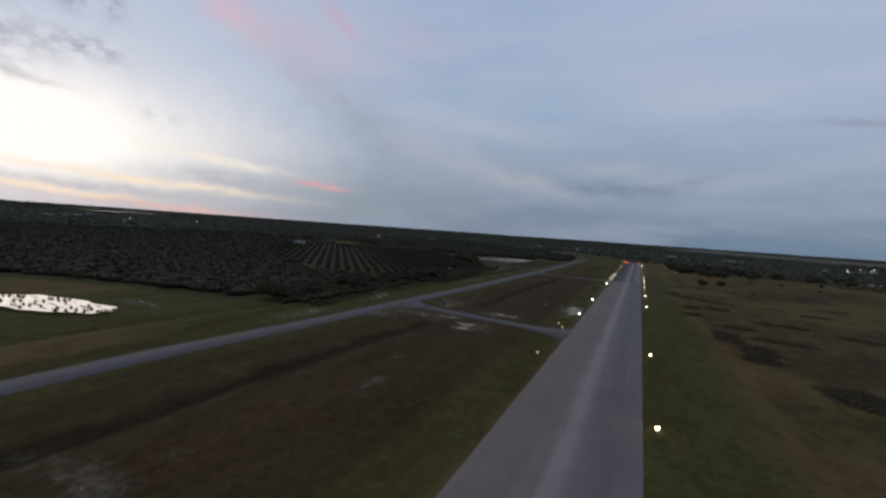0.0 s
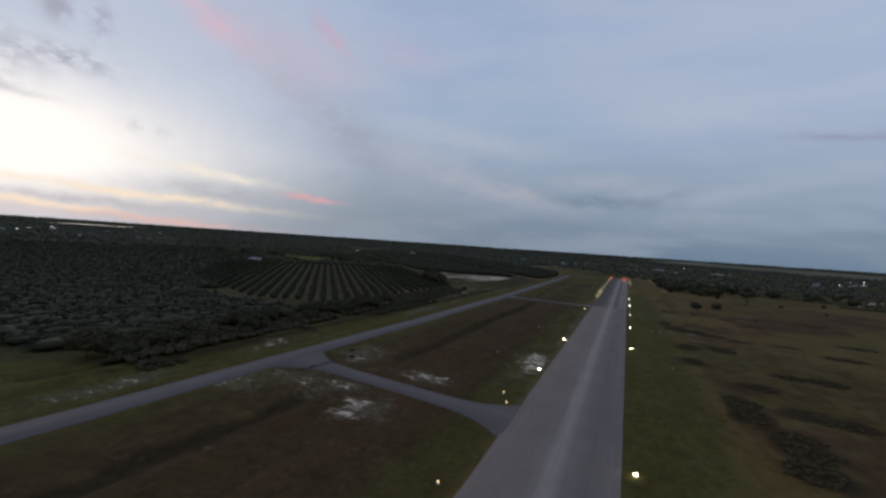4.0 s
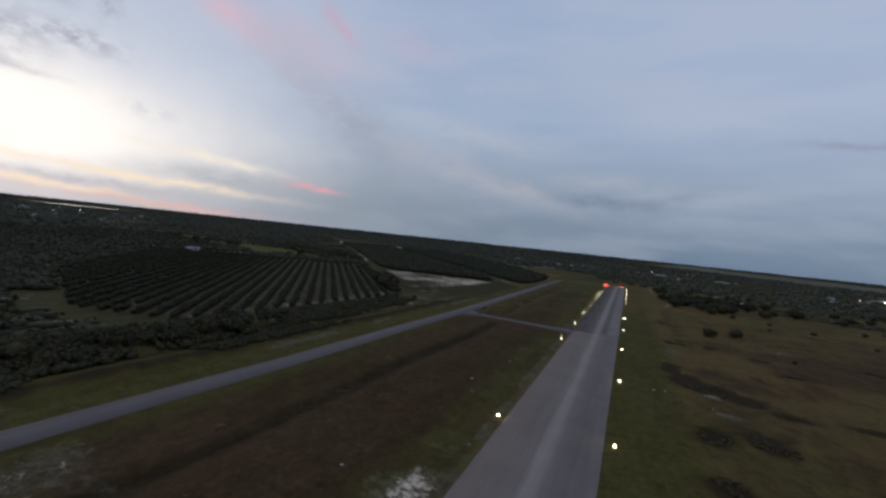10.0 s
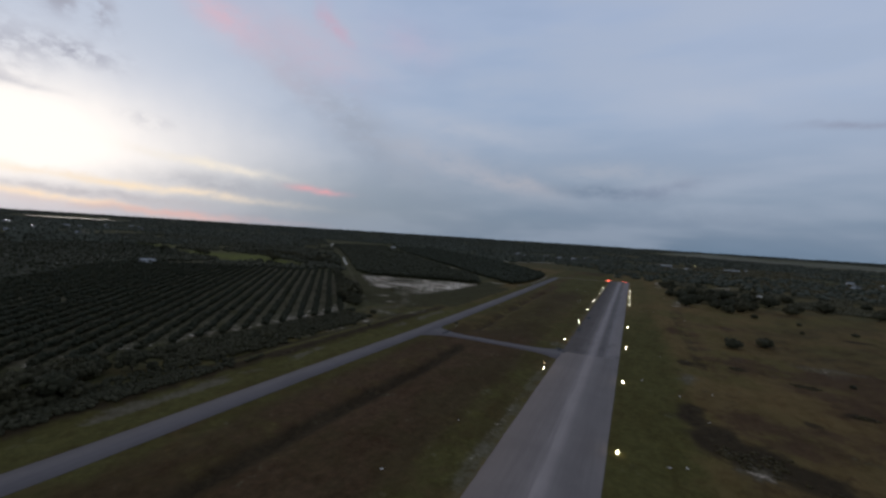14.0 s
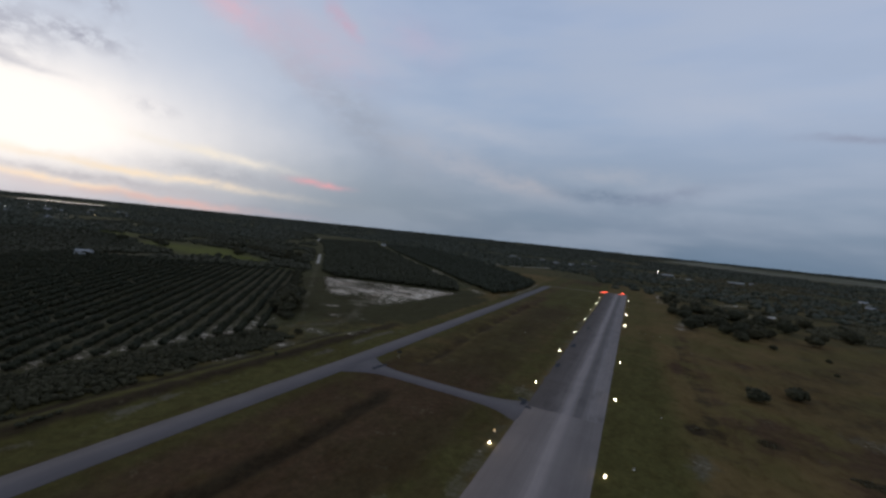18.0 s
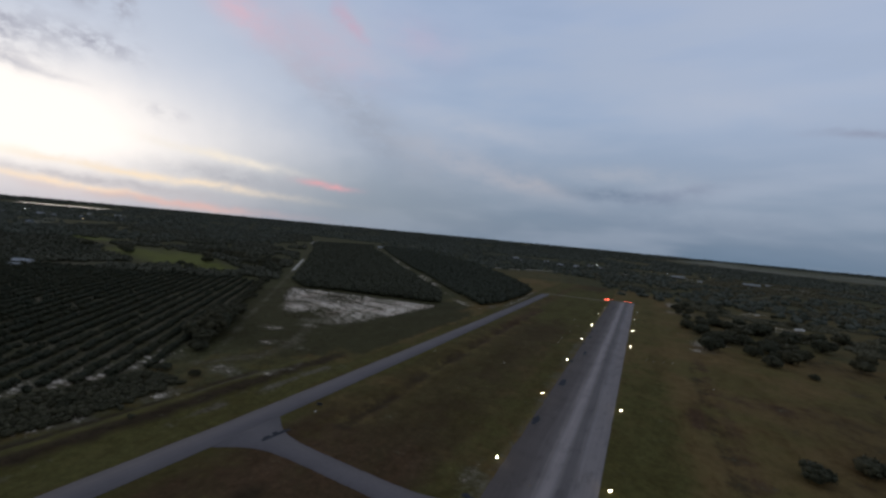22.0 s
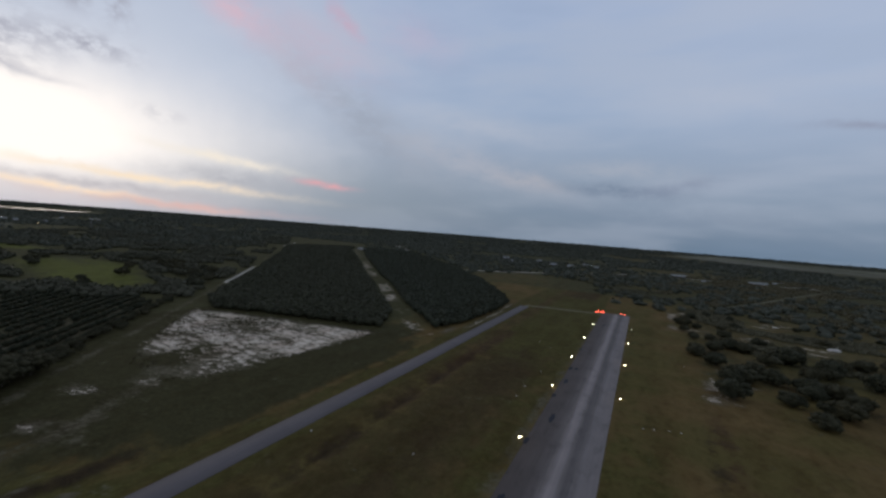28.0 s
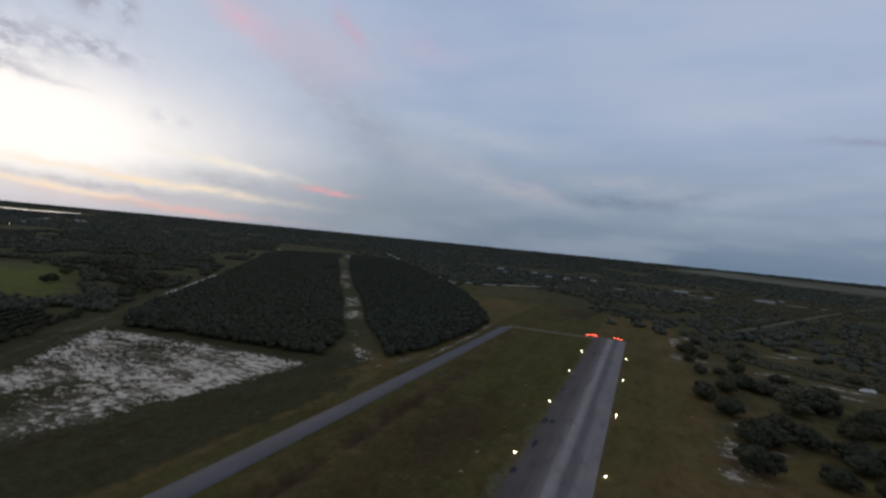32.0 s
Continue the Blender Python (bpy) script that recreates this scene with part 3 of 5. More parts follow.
zones["russet"] = np.maximum.reduce([inner * (0.95 * russet_noise + 0.04) * (1 - 0.5 * smooth(GY, 395, 440)) * (1 - 0.8 * smooth(GY, 560, 700)) * (GY < 800), np.exp(-((ditch_off / 6) ** 2)) * 1.0 * russet_noise * (GY < 700),
                                     0.75 * np.exp(-(((GX - 44) / 7) ** 2 + ((GY - 224) / 18) ** 2)), smooth(GX, 30, 50) * (1 - smooth(GX, 180, 300)) * smooth(fractal(GX, GY, 60, 87), 0.40, 0.66) * 0.72 * (1 - smooth(GY, 540, 620)),
                                     0.9 * np.exp(-(((GX - 41) / 4) ** 2 + ((GY - 505) / 16) ** 2)), 0.75 * np.exp(-(((GX - 66) / 14) ** 2 + ((GY - 440) / 18) ** 2)), 0.5 * np.exp(-(((GX - 51) / 5) ** 2)) * smooth(GY, 380, 430) * (1 - smooth(GY, 600, 660))])
outer = np.maximum.reduce([(1 - smooth(SX, -124, -102)) * 0.62 * smooth(GY, 100, 150), 1 - smooth(GX, -150, -128), smooth(GX, 300, 430), smooth(GY, 900, 1080) * (0.62 + 0.5 * (n2 - 0.5)), smooth(GX, 44, 60) * smooth(GY, 640, 690) * 0.52,
                           1 - smooth(GY, -420, -300)])
outer = outer * (1 - 0.9 * inside(GX, GY, [(-128, 60), (-128, -60), (-300, -60), (-300, 60), (-215, 100), (-128, 118)], 6))
outer = outer * (1 - inside(GX, GY, [(-104, 824), (-208, 979), (-240, 1100), (-169, 1192), (-57, 1148), (-14, 937), (40, 900), (40, 850)], 12) * 0.8)
zones["woods"] = np.where(np.hypot(GX, GY) > 1000, np.maximum(outer, 0.72 + (n2 - 0.5) * 0.8), outer)
zones["lush"] = np.maximum(inside(GX, GY, MEADOW, 24) * (0.12 + 1.05 * fractal(GX, GY, 30, 84)), inside(GX, GY, [(-700, 700), (-760, 640), (-900, 640), (-900, 690)], 8) * 0.7)
marsh = inside(GX, GY, [(120, 3600), (700, 2900), (2200, 2500), (3200, 2600), (3200, 3000), (1500, 3600), (500, 4300)], 150)
town = inside(GX, GY, [(-1500, 900), (-1900, 1300), (-2200, 1250), (-1900, 800)], 60)
zones["straw"] = np.maximum.reduce([marsh * (0.15 + 1.0 * fractal(GX, GY * 2.0, 420, 31)), town * 0.6, along(GX, GY, [(-1200, 760), (-1500, 900), (-1500, 1010)], 25, 20) * 0.6])
lane_edge = along(GX, GY, LANE, 2.4, 2.5)
zones["dirt"] = np.maximum.reduce([np.exp(-(((SX + 100.0) / 2.6) ** 2)) * 0.95 * smooth(fractal(GX * 2, GY * 0.5, 16, 83), 0.40, 0.60) * (GY > 100) * (GY < 460), np.exp(-(((SX + 127) / 2.2) ** 2)) * 0.6 * smooth(fractal(GX, GY, 20, 88), 0.5, 0.6) * (GY > 120) * (GY < 300), lane_edge * 0.50, along(GX, GY, [(-150, 500), (-135, 480), (-128, 452), (-138, 430)], 4, 3) * 0.5,
                                   inside(GX, GY, GROVE, 6) * 0.50, np.exp(-(((GX + 13.2) / 1.5) ** 2)) * 0.6 * (GY > 150) * (GY < 840),
                                   inside(GX, GY, LOT, 10) * 0.62 * smooth(fractal(GX, GY, 25, 89), 0.3, 0.6), along(GX, GY, [(-133, 482), (-124, 470), (-112, 459), (-104, 447), (-112, 432), (-113, 418), (-110, 405)], 1.4, 2.5) * 0.55])
spots = [(55, 655, 3, 5, 0.8), (54, 634, 4, 4, 0.85), (63, 635, 2, 2, 0.7), (46, 823, 2.5, 9, 0.8), (54, 811, 4, 3, 0.7), (65, 801, 3, 3, 0.7), (93, 802, 6, 2.5, 0.8), (109, 857, 7, 2.5, 0.8), (126, 858, 8, 2.5, 0.75), (124, 794, 10, 3, 0.85), (136, 792, 9, 3, 0.85), (90, 732, 3, 2.5, 0.7), (82, 901, 6, 4, 0.7), (-71, 177, 5, 6, 0.5), (-79, 150, 6, 4, 0.5), (-46, 140, 6, 3, 0.75), (-83, 140, 4, 6, 0.5), (-42, 173, 7, 4, 0.8), (-17.6, 211, 4.4, 14, 1), (-72, 183, 7, 8, 0.55), (-74, 150, 12, 5, 0.5), (-48, 146, 6, 3, 0.85), (-57, 154, 8, 3, 0.7), (-105, 174, 3, 10, 0.7),
         (-104, 119, 3, 14, 0.62), (-53, 27, 8, 2.5, 0.5), (-42, 78, 1.5, 4, 0.5), (-124, 199, 4, 5, 0.7), (-148, 179, 7, 3, 0.6), (-158, 91, 9, 3, 0.65), (-121, 378, 3, 9, 0.8),
         (-124, 355, 2.5, 6, 0.8), (-119, 406, 3, 6, 0.7), (-162, 488, 5, 4, 0.8), (-152, 505, 6, 3, 0.7), (-17.2, 422.4, 2, 6, 0.6), (60, 643, 3, 6, 0.75), (51, 893, 4, 12, 0.85),
         (61, 914, 4, 8, 0.8), (54, 863, 4, 10, 0.8), (99, 1000, 16, 3, 0.8), (120, 796, 10, 4, 0.85), (140, 812, 14, 5, 0.85), (165, 839, 9, 6, 1), (92, 772, 6, 3, 0.8),
         (110, 824, 9, 3, 0.8), (84, 711, 3, 4, 0.7), (58, 666, 3, 7, 0.8), (124, 893, 10, 3, 0.8), (150, 919, 10, 3, 0.7), (45, 326, 3, 3, 0.7), (97, 451, 9, 5, 0.5), (38, 399, 2, 5, 0.6),
         (49, 883, 2.5, 22, 0.8), (49, 820, 3, 8, 0.85), (64, 822, 8, 3, 0.8), (81, 934, 5, 6, 0.9), (66, 890, 4, 8, 0.8), (101, 817, 9, 2.5, 0.85), (128, 864, 8, 2.5, 0.85), (107, 864, 6, 3, 0.7), (133, 914, 6, 4, 0.75), (54, 659, 2.5, 5, 0.85), (54, 638, 3, 4, 0.85), (74, 668, 3, 3, 0.8), (65, 692, 3, 3, 0.8), (-129, 386, 2.5, 4, 0.9), (-125, 431, 5, 4, 0.7), (-143, 467, 4, 3, 0.85), (-109, 437, 5, 3, 0.6), (-91, 710, 1.6, 30, 0.85), (-92, 756, 2.0, 25, 0.9), (-95, 802, 2.2, 18, 0.9), (-98, 670, 2, 12, 0.7), (-14.2, 317.0, 1.2, 34, 0.51), (-14.3, 377.2, 1.1, 24, 0.49), (-14.1, 255.5, 1.2, 20, 0.54), (-14.0, 569.5, 1.0, 60, 0.41), (47, 307, 5, 2, 0.6)]
lot_fade = 1 - 0.95 * np.exp(-(((GX + 174) / 24) ** 2 + ((GY - 519) / 17) ** 2)) - 0.55 * np.exp(-(((GX + 190) / 14) ** 2 + ((GY - 582) / 6) ** 2)) - 0.5 * np.exp(-(((GX + 178) / 10) ** 2 + ((GY - 549) / 7) ** 2))
lot_fade = lot_fade - 0.45 * np.exp(-(((GX + 206) / 9) ** 2 + ((GY - 557) / 5) ** 2)) - 0.45 * np.exp(-(((GX + 166) / 12) ** 2 + ((GY - 602) / 4) ** 2))
sand = inside(GX, GY, LOT, 6) * np.maximum(lot_fade, 0) * (0.36 + 1.15 * fractal(GX * 0.9 + GY * 0.25, GY * 2.0, 20, 41))
halo = np.zeros_like(GX)
for sx, sy, rx, ry, k in spots:
    halo = np.maximum(halo, 0.62 * np.exp(-(((GX - sx) / rx / 1.7) ** 2 + ((GY - sy) / ry / 1.7) ** 2)))
    rx, ry = rx * 1.25, ry * 1.25
    sand = np.maximum(sand, k * np.exp(-(((GX - sx) / rx) ** 2 + ((GY - sy) / ry) ** 2) ** 2))
sand = np.maximum(sand, inside(GX, GY, GROVE, 4) * smooth(GX + 0.8 * (GY - 424) * 0, -176, -150) * 0.75 * (GY > 258))
sand = np.maximum(sand, along(GX, GY, CUT, 8, 4) * smooth(fractal(GX, GY, 18, 51), 0.42, 0.60) * 0.9)
sand = np.maximum(sand, along(GX, GY, [(-240, 250), (-188, 227), (-158, 250)], 2.0, 2.5) * 0.6)
zones["dirt"] = np.maximum(zones["dirt"], halo)
zones["sand"] = np.maximum(sand, along(GX, GY, LANE, 2.6, 2.0) * 0.95 * np.maximum(smooth(GY, 685, 705) * (1 - smooth(GY, 800, 820)), smooth(GY, 1180, 1200) * (1 - smooth(GY, 1270, 1290))))
for name, values in zones.items():
    ground.data.attributes.new(name, "FLOAT", "POINT").data.foreach_set("value", np.asarray(values, np.float32).ravel())


# ---- pavements ----
def strip(name, left, right, ys, z, mat, label, category, rag=0.0, seed=0, middle=None):
    """A slab along y with worn edges."""
    vs, fs = [], []
    for k, y in enumerate(ys):
        a = rag * (noise.noise((y * 0.11, seed, 0)) + 0.6 * noise.noise((y * 0.5, seed, 3)))
        b = 0.45 * rag * (noise.noise((y * 0.11, seed, 9)) + 0.6 * noise.noise((y * 0.5, seed, 5)))
        c = float(middle(y)) if middle else 0.0
        vs += [(c + left + a, y, z - 0.25), (c + left + a, y, z), (c + (left + right) / 2, y, z + 0.06), (c + right + b, y, z), (c + right + b, y, z - 0.25)]
        if k:
            for j in range(4):
                fs.append((5 * k - 5 + j, 5 * k - 5 + j + 1, 5 * k + j + 1, 5 * k + j))
    ob = raw(name, vs, [f[::-1] for f in fs], mat)
    return tagged(ob, label, category, kind="structure")


strip("runway", RW_LEFT, RW_RIGHT, np.arange(-300, 409, 3.0), 0.03, RUNWAY, "worn grey asphalt runway with a pale centre line", "runway", 0.22, 1)
strip("runway_far_section", RW_LEFT, RW_RIGHT, np.arange(407.5, RW_END + 1, 1.5), 0.03, RUNWAY_OLD, "older patched dark grey asphalt runway section", "runway", 0.40, 2)
strip("taxiway", -TAXI_HALF, TAXI_HALF, np.arange(-300, TAXI_END + 1, 3.0), 0.03, TAXI, "narrow grey asphalt taxiway beside the runway", "taxiway", 0.18, 3, taxi_x)


def flared(name, x0, x1, y_mid, half, flare0, flare1, z, mat, label, bend=0.0, tail=9.0):
    """A slab along x that widens towards both ends."""
    vs, fs = [], []
    xs = np.linspace(x0, x1, 40)
    for k, x in enumerate(xs):
        s = (x - x0) / (x1 - x0)
        w = half + flare0 * math.exp(-((s * (x1 - x0)) / tail) ** 1.3) + flare1 * math.exp(-(((1 - s) * (x1 - x0)) / tail) ** 1.3)
        c = y_mid + bend * (0.5 - s) + 0.25 * noise.noise((x * 0.3, y_mid, 0))
        vs += [(x, c - w, z - 0.25), (x, c - w, z), (x, c, z + 0.04), (x, c + w, z), (x, c + w, z - 0.25)]
        if k:
            for j in range(4):
                fs.append((5 * k - 5 + j, 5 * k - 5 + j + 1, 5 * k + j + 1, 5 * k + j))
    return tagged(raw(name, vs, fs, mat), label, "taxiway link", kind="structure")


flared("connector_1", float(taxi_x(160)) + 3.9, RW_LEFT + 0.4, 161, 3.5, 8.0, 7.0, 0.022, LINK, "asphalt connector between taxiway and runway with flared corners", 9.0, 7.0)
flared("connector_2", float(taxi_x(402)) + 3.9, RW_LEFT + 0.4, 403, 3.4, 8.0, 6.0, 0.022, LINK, "narrow asphalt connector between taxiway and runway", 2.0, 7.0)


def ribbon(name, line, half, lift, mat, label, category, rag=0.5):
    """A thin winding track laid on the ground."""
    pts = []
    for (x0, y0), (x1, y1) in zip(line, line[1:]):
        n = max(2, int(math.hypot(x1 - x0, y1 - y0) / 8))
        pts += [(x0 + (x1 - x0) * k / n, y0 + (y1 - y0) * k / n) for k in range(n)]
    pts.append(line[-1])
    vs, fs = [], []
    for k, (x, y) in enumerate(pts):
        a, b = pts[max(k - 1, 0)], pts[min(k + 1, len(pts) - 1)]
        d = Vector((b[0] - a[0], b[1] - a[1])).normalized()
        for side in (-1, -0.33, 0.33, 1):
            w = half * side + (rag * noise.noise((x * 0.1, y * 0.1, side)) if abs(side) == 1 else 0)
            px, py = x - d.y * w, y + d.x * w
            vs.append((px, py, float(height(np.array(px), np.array(py))) + lift))
        if k:
            for j in range(3):
                fs.append((4 * k - 4 + j, 4 * k - 4 + j + 1, 4 * k + j + 1, 4 * k + j))
    return tagged(raw(name, vs, [f[::-1] for f in fs], mat), label, category, kind="structure")


ribbon("end_road", [(-82, 812), (-79, 822), (-62, 826), (-40, 830), (-19, 835), (-11, 838)], 2.2, 0.12, DRY_TRACK, "thin pale track from taxiway to runway end", "track")
ribbon("far_road", FAR_ROAD, 4.0, 0.25, SANDY_TRACK, "pale sandy road behind the airfield", "road", 1.0)
ribbon("grass_track", TRACK, 2.8, 0.25, GRASS_TRACK, "faint grassy track through scrubland", "track", 1.0)
ribbon("pale_road", [(236, 655), (256, 694), (282, 737), (325, 812), (380, 905)], 2.4, 0.2, SANDY_TRACK, "pale sandy road beyond the field", "road", 0.8)
ribbon("lane", [(-352, 687), (-400, 744), (-450, 803)], 1.5, 0.2, SANDY_TRACK, "pale sandy lane between grove and woods", "track", 1.2)
ribbon("lane_far", [(-790, 1178), (-870, 1290)], 3.4, 0.25, SANDY_TRACK, "pale sandy lane through the far woods", "track", 1.6)
ribbon("cut_road", CUT2, 4.5, 0.25, SANDY_TRACK, "pale sandy firebreak through the pine woods", "track", 1.5)


def slab(name, pts, z, mat, label):
    bm = bmesh.new()
    f = bm.faces.new([bm.verts.new((x, y, z)) for x, y in pts])
    if f.normal.z < 0:
        f.normal_flip()
    up = bmesh.ops.extrude_face_region(bm, geom=[f])
    bmesh.ops.translate(bm, verts=[v for v in up["geom"] if isinstance(v, bmesh.types.BMVert)], vec=(0, 0, -0.02))
    bmesh.ops.recalc_face_normals(bm, faces=bm.faces)
    return tagged(part(name, bm, mat), label, "ground patch", kind="structure")


slab("tar_seam", [(-76, 159), (-75, 171), (-74, 170), (-75, 159)], 0.105, TAR, "dark tar seam across the connector")
slab("tar_seam_far", [(-71, 402), (-70, 411), (-69, 411), (-70, 402)], 0.105, TAR, "dark tar seam across the connector")


def blot(name, cx, cy, rx, ry, z, mat, label, seed):
    """A ragged tar patch."""
    pts = []
    for k in range(22):
        a = k / 22 * 2 * math.pi
        r = 1 + 0.45 * noise.noise((2.2 * math.cos(a), 2.2 * math.sin(a), seed)) + 0.25 * noise.noise((6 * math.cos(a), 6 * math.sin(a), seed + 5))
        pts.append((cx + rx * r * math.cos(a), cy + ry * r * math.sin(a)))
    slab(name, pts, z, mat, label)


for k, (bx, by, brx, bry) in enumerate([(-11.4, 593.5, 0.9, 2.2), (-11.0, 638.7, 1.0, 3.0), (-8.2, 639.8, 1.0, 2.0), (-11.5, 684.1, 0.8, 2.8), (-11.6, 546.4, 0.8, 2.6), (-9.4, 509.0, 1.2, 5.0), (-10.6, 463.2, 1.0, 4.0), (-7.5, 569.5, 0.8, 4.5), (-9.7, 615.6, 0.8, 3.5), (-13.1, 409.4, 0.9, 2.8), (-10.8, 405.9, 1.1, 0.9), (-14.7, 411.8, 1.0, 0.8), (-71, 404, 0.6, 1.2), (-71, 407, 0.7, 0.9), (-70, 409, 0.6, 1.3), (-76, 161, 0.7, 1.3), (-75, 165, 0.6, 1.5), (-74, 169, 0.7, 1.2)]):
    blot("tar_patch", bx, by, brx, bry, 0.112 + 0.004 * k, TAR, "dark ragged tar patch on worn asphalt", k)


# ---- water ----
def pool(name, cx, cy, rx, ry, z, label, seed, turn=0.0):
    pts = [(rx * math.cos(a) * (1 + 0.22 * noise.noise((3 * math.cos(a), 3 * math.sin(a), seed))),
            ry * math.sin(a) * (1 + 0.22 * noise.noise((3 * math.cos(a), 3 * math.sin(a), seed)))) for a in np.linspace(0, 2 * math.pi, 64, endpoint=False)]
    c, s = math.cos(turn), math.sin(turn)
    bm = bmesh.new()
    bm.faces.new([bm.verts.new((cx + x * c - y * s, cy + x * s + y * c, z)) for x, y in pts])
    return tagged(part(name, bm, WATER), label, "water", kind="structure")


pool("pond", -173, 69, 27, 9.5, 0.55, "still shallow pond reflecting the bright sky", 1, 0.25)
REEDS_AT = [(-173 + 26 * r * math.cos(a) - 2 * r * math.sin(a), 69 + 6 * r * math.cos(a) + 8 * r * math.sin(a))
            for r, a in [(math.sqrt(random.uniform(0.02, 1.0)), random.uniform(0, 6.28)) for _ in range(46)]]
for k in range(22):
    r, a = math.sqrt((k + 0.5) / 22), 2.4 * k
    blot("mud_bar", -173 + 26 * r * math.cos(a) - 2 * r * math.sin(a), 69 + 6 * r * math.cos(a) + 8 * r * math.sin(a), 2.2 + 1.2 * math.sin(k), 0.45 + 0.2 * math.cos(3 * k), 0.60 + 0.003 * k, MUD, "flat brown mud bar in the shallow pond", 30 + k)
pool("lake", -3080, 1560, 210, 200, 14.0, "distant lake reflecting the afterglow", 2)


# ---- vegetation ----
def ico(sub):
    bm = bmesh.new()
    bmesh.ops.create_icosphere(bm, subdivisions=sub, radius=1.0)
    v = np.array([x.co[:] for x in bm.verts], np.float32)
    f = np.array([[x.index for x in q.verts] for q in bm.faces], np.int32)
    bm.free()
    return v, f


ICO1, ICO2 = ico(1), ico(2)
RNG = np.random.default_rng(7)


def clumps(centres, sizes, base=ICO1, jitter=0.35, flat=0.8):
    """Uneven leaf clumps at the given places, joined to arrays."""
    v0, f0 = base
    n = len(centres)
    bumpy = 1 + jitter * RNG.uniform(-1, 1, (n, len(v0), 1))
    s = np.asarray(sizes, np.float32).reshape(n, 1, -1)
    v = v0[None] * bumpy * s * np.array([1, 1, flat], np.float32) + np.asarray(centres, np.float32)[:, None, :]
    f = f0[None] + (np.arange(n) * len(v0))[:, None, None]
    return v.reshape(-1, 3), f.reshape(-1, 3)


def leaves(centres, size):
    """Small leaf sprays, each one a bent pair of triangles."""
    n = len(centres)
    a, b = RNG.normal(size=(n, 3)), RNG.normal(size=(n, 3))
    a /= np.linalg.norm(a, axis=1, keepdims=True)
    b -= a * (a * b).sum(1, keepdims=True)
    b /= np.linalg.norm(b, axis=1, keepdims=True)
    s = size * RNG.uniform(0.6, 1.4, (n, 1))
    c = np.asarray(centres)
    v = np.stack([c - a * s, c + b * s * 0.6, c + a * s, c - b * s * 0.6], 1).reshape(-1, 3)
    k = (np.arange(n) * 4)[:, None]
    return v, np.concatenate([k + [0, 1, 2], k + [0, 2, 3]], 0)


def join(*pairs):
    vs, fs, at = [], [], 0
    for v, f in pairs:
        vs.append(v)
        fs.append(f + at)
        at += len(v)
    return np.concatenate(vs), np.concatenate(fs)


def make_tree(name, tall, wide, leaf, label, category, lumps=34, sprays=420, low=0.25, seed=0):
    """A tree with a tapered trunk, limbs and an uneven crown, standing at the origin."""
    rnd = random.Random(seed)
    root = new(name)
    tagged(root, label, category)
    bm = bmesh.new()
    tube(bm, (0, 0, -0.4), (0.1, 0.05, tall * 0.5), 0.035 * tall, 0.02 * tall)
    tube(bm, (0.1, 0.05, tall * 0.5), (0.0, 0.1, tall * 0.82), 0.02 * tall, 0.006 * tall)
    for k in range(6):
        a, h = rnd.uniform(0, 6.28), tall * rnd.uniform(0.25, 0.6)
        r = wide * rnd.uniform(0.5, 0.85)
        tube(bm, (0.05, 0.05, h), (r * math.cos(a), r * math.sin(a), h + tall * rnd.uniform(0.1, 0.25)), 0.013 * tall, 0.004 * tall, 6)
    part("trunk", bm, BARK, root)
    cs, ss = [], []
    lobes = [(rnd.uniform(0, 6.28), rnd.uniform(0.1, 0.42), rnd.uniform(0.50, 0.70), rnd.uniform(0.45, 0.68)) for _ in range(5)]
    for k in range(lumps):
        a, rr, h, big = lobes[k % 5]
        b, up = rnd.uniform(0, 6.28), rnd.uniform(-0.35, 1.0)
        ring = big * math.sqrt(1 - up * up)
        cs.append((wide * (rr * math.cos(a) + ring * math.cos(b)), wide * (rr * math.sin(a) + ring * math.sin(b)), tall * min(0.97, max(low, h * 0.8 + up * big * 0.52))))
        ss.append(wide * rnd.uniform(0.13, 0.24))
    for a, rr, h, big in lobes:
        cs.append((wide * rr * math.cos(a), wide * rr * math.sin(a), tall * h * 0.8))
        ss.append(wide * big * 0.92)
    lumps = len(cs)
    v1, f1 = clumps(cs, ss, ICO1, 0.42)
    sprays = int(sprays * 2.2)
    pick = RNG.integers(0, lumps, sprays)
    out = RNG.normal(size=(sprays, 3))
    out /= np.linalg.norm(out, axis=1, keepdims=True)
    pts = np.array(cs)[pick] + out * (np.array(ss)[pick] * RNG.uniform(0.85, 1.35, sprays))[:, None]
    raw("crown", *join((v1, f1), leaves(pts, 0.058 * wide)), leaf, root)
    return root


def ground_z(x, y):
    return float(height(np.array(float(x)), np.array(float(y))))


def plant(models, places, group):
    """Copies of the models at places of x, y, size; each model itself takes the first place of its kind."""
    used = set()
    for k, (x, y, s) in enumerate(places):
        ob = models[k % len(models)]
        m = pose(x, y, ground_z(x, y) - 0.05, 0, 0, random.uniform(0, 360)) @ Matrix.Diagonal((s, s, s * random.uniform(0.85, 1.1), 1))
        if k % len(models) in used:
            made = copy_thing(ob, m)
            made.matrix_basis = m
        else:
            used.add(k % len(models))
            ob.matrix_basis = m
            made = ob
        tagged(made, group=group)


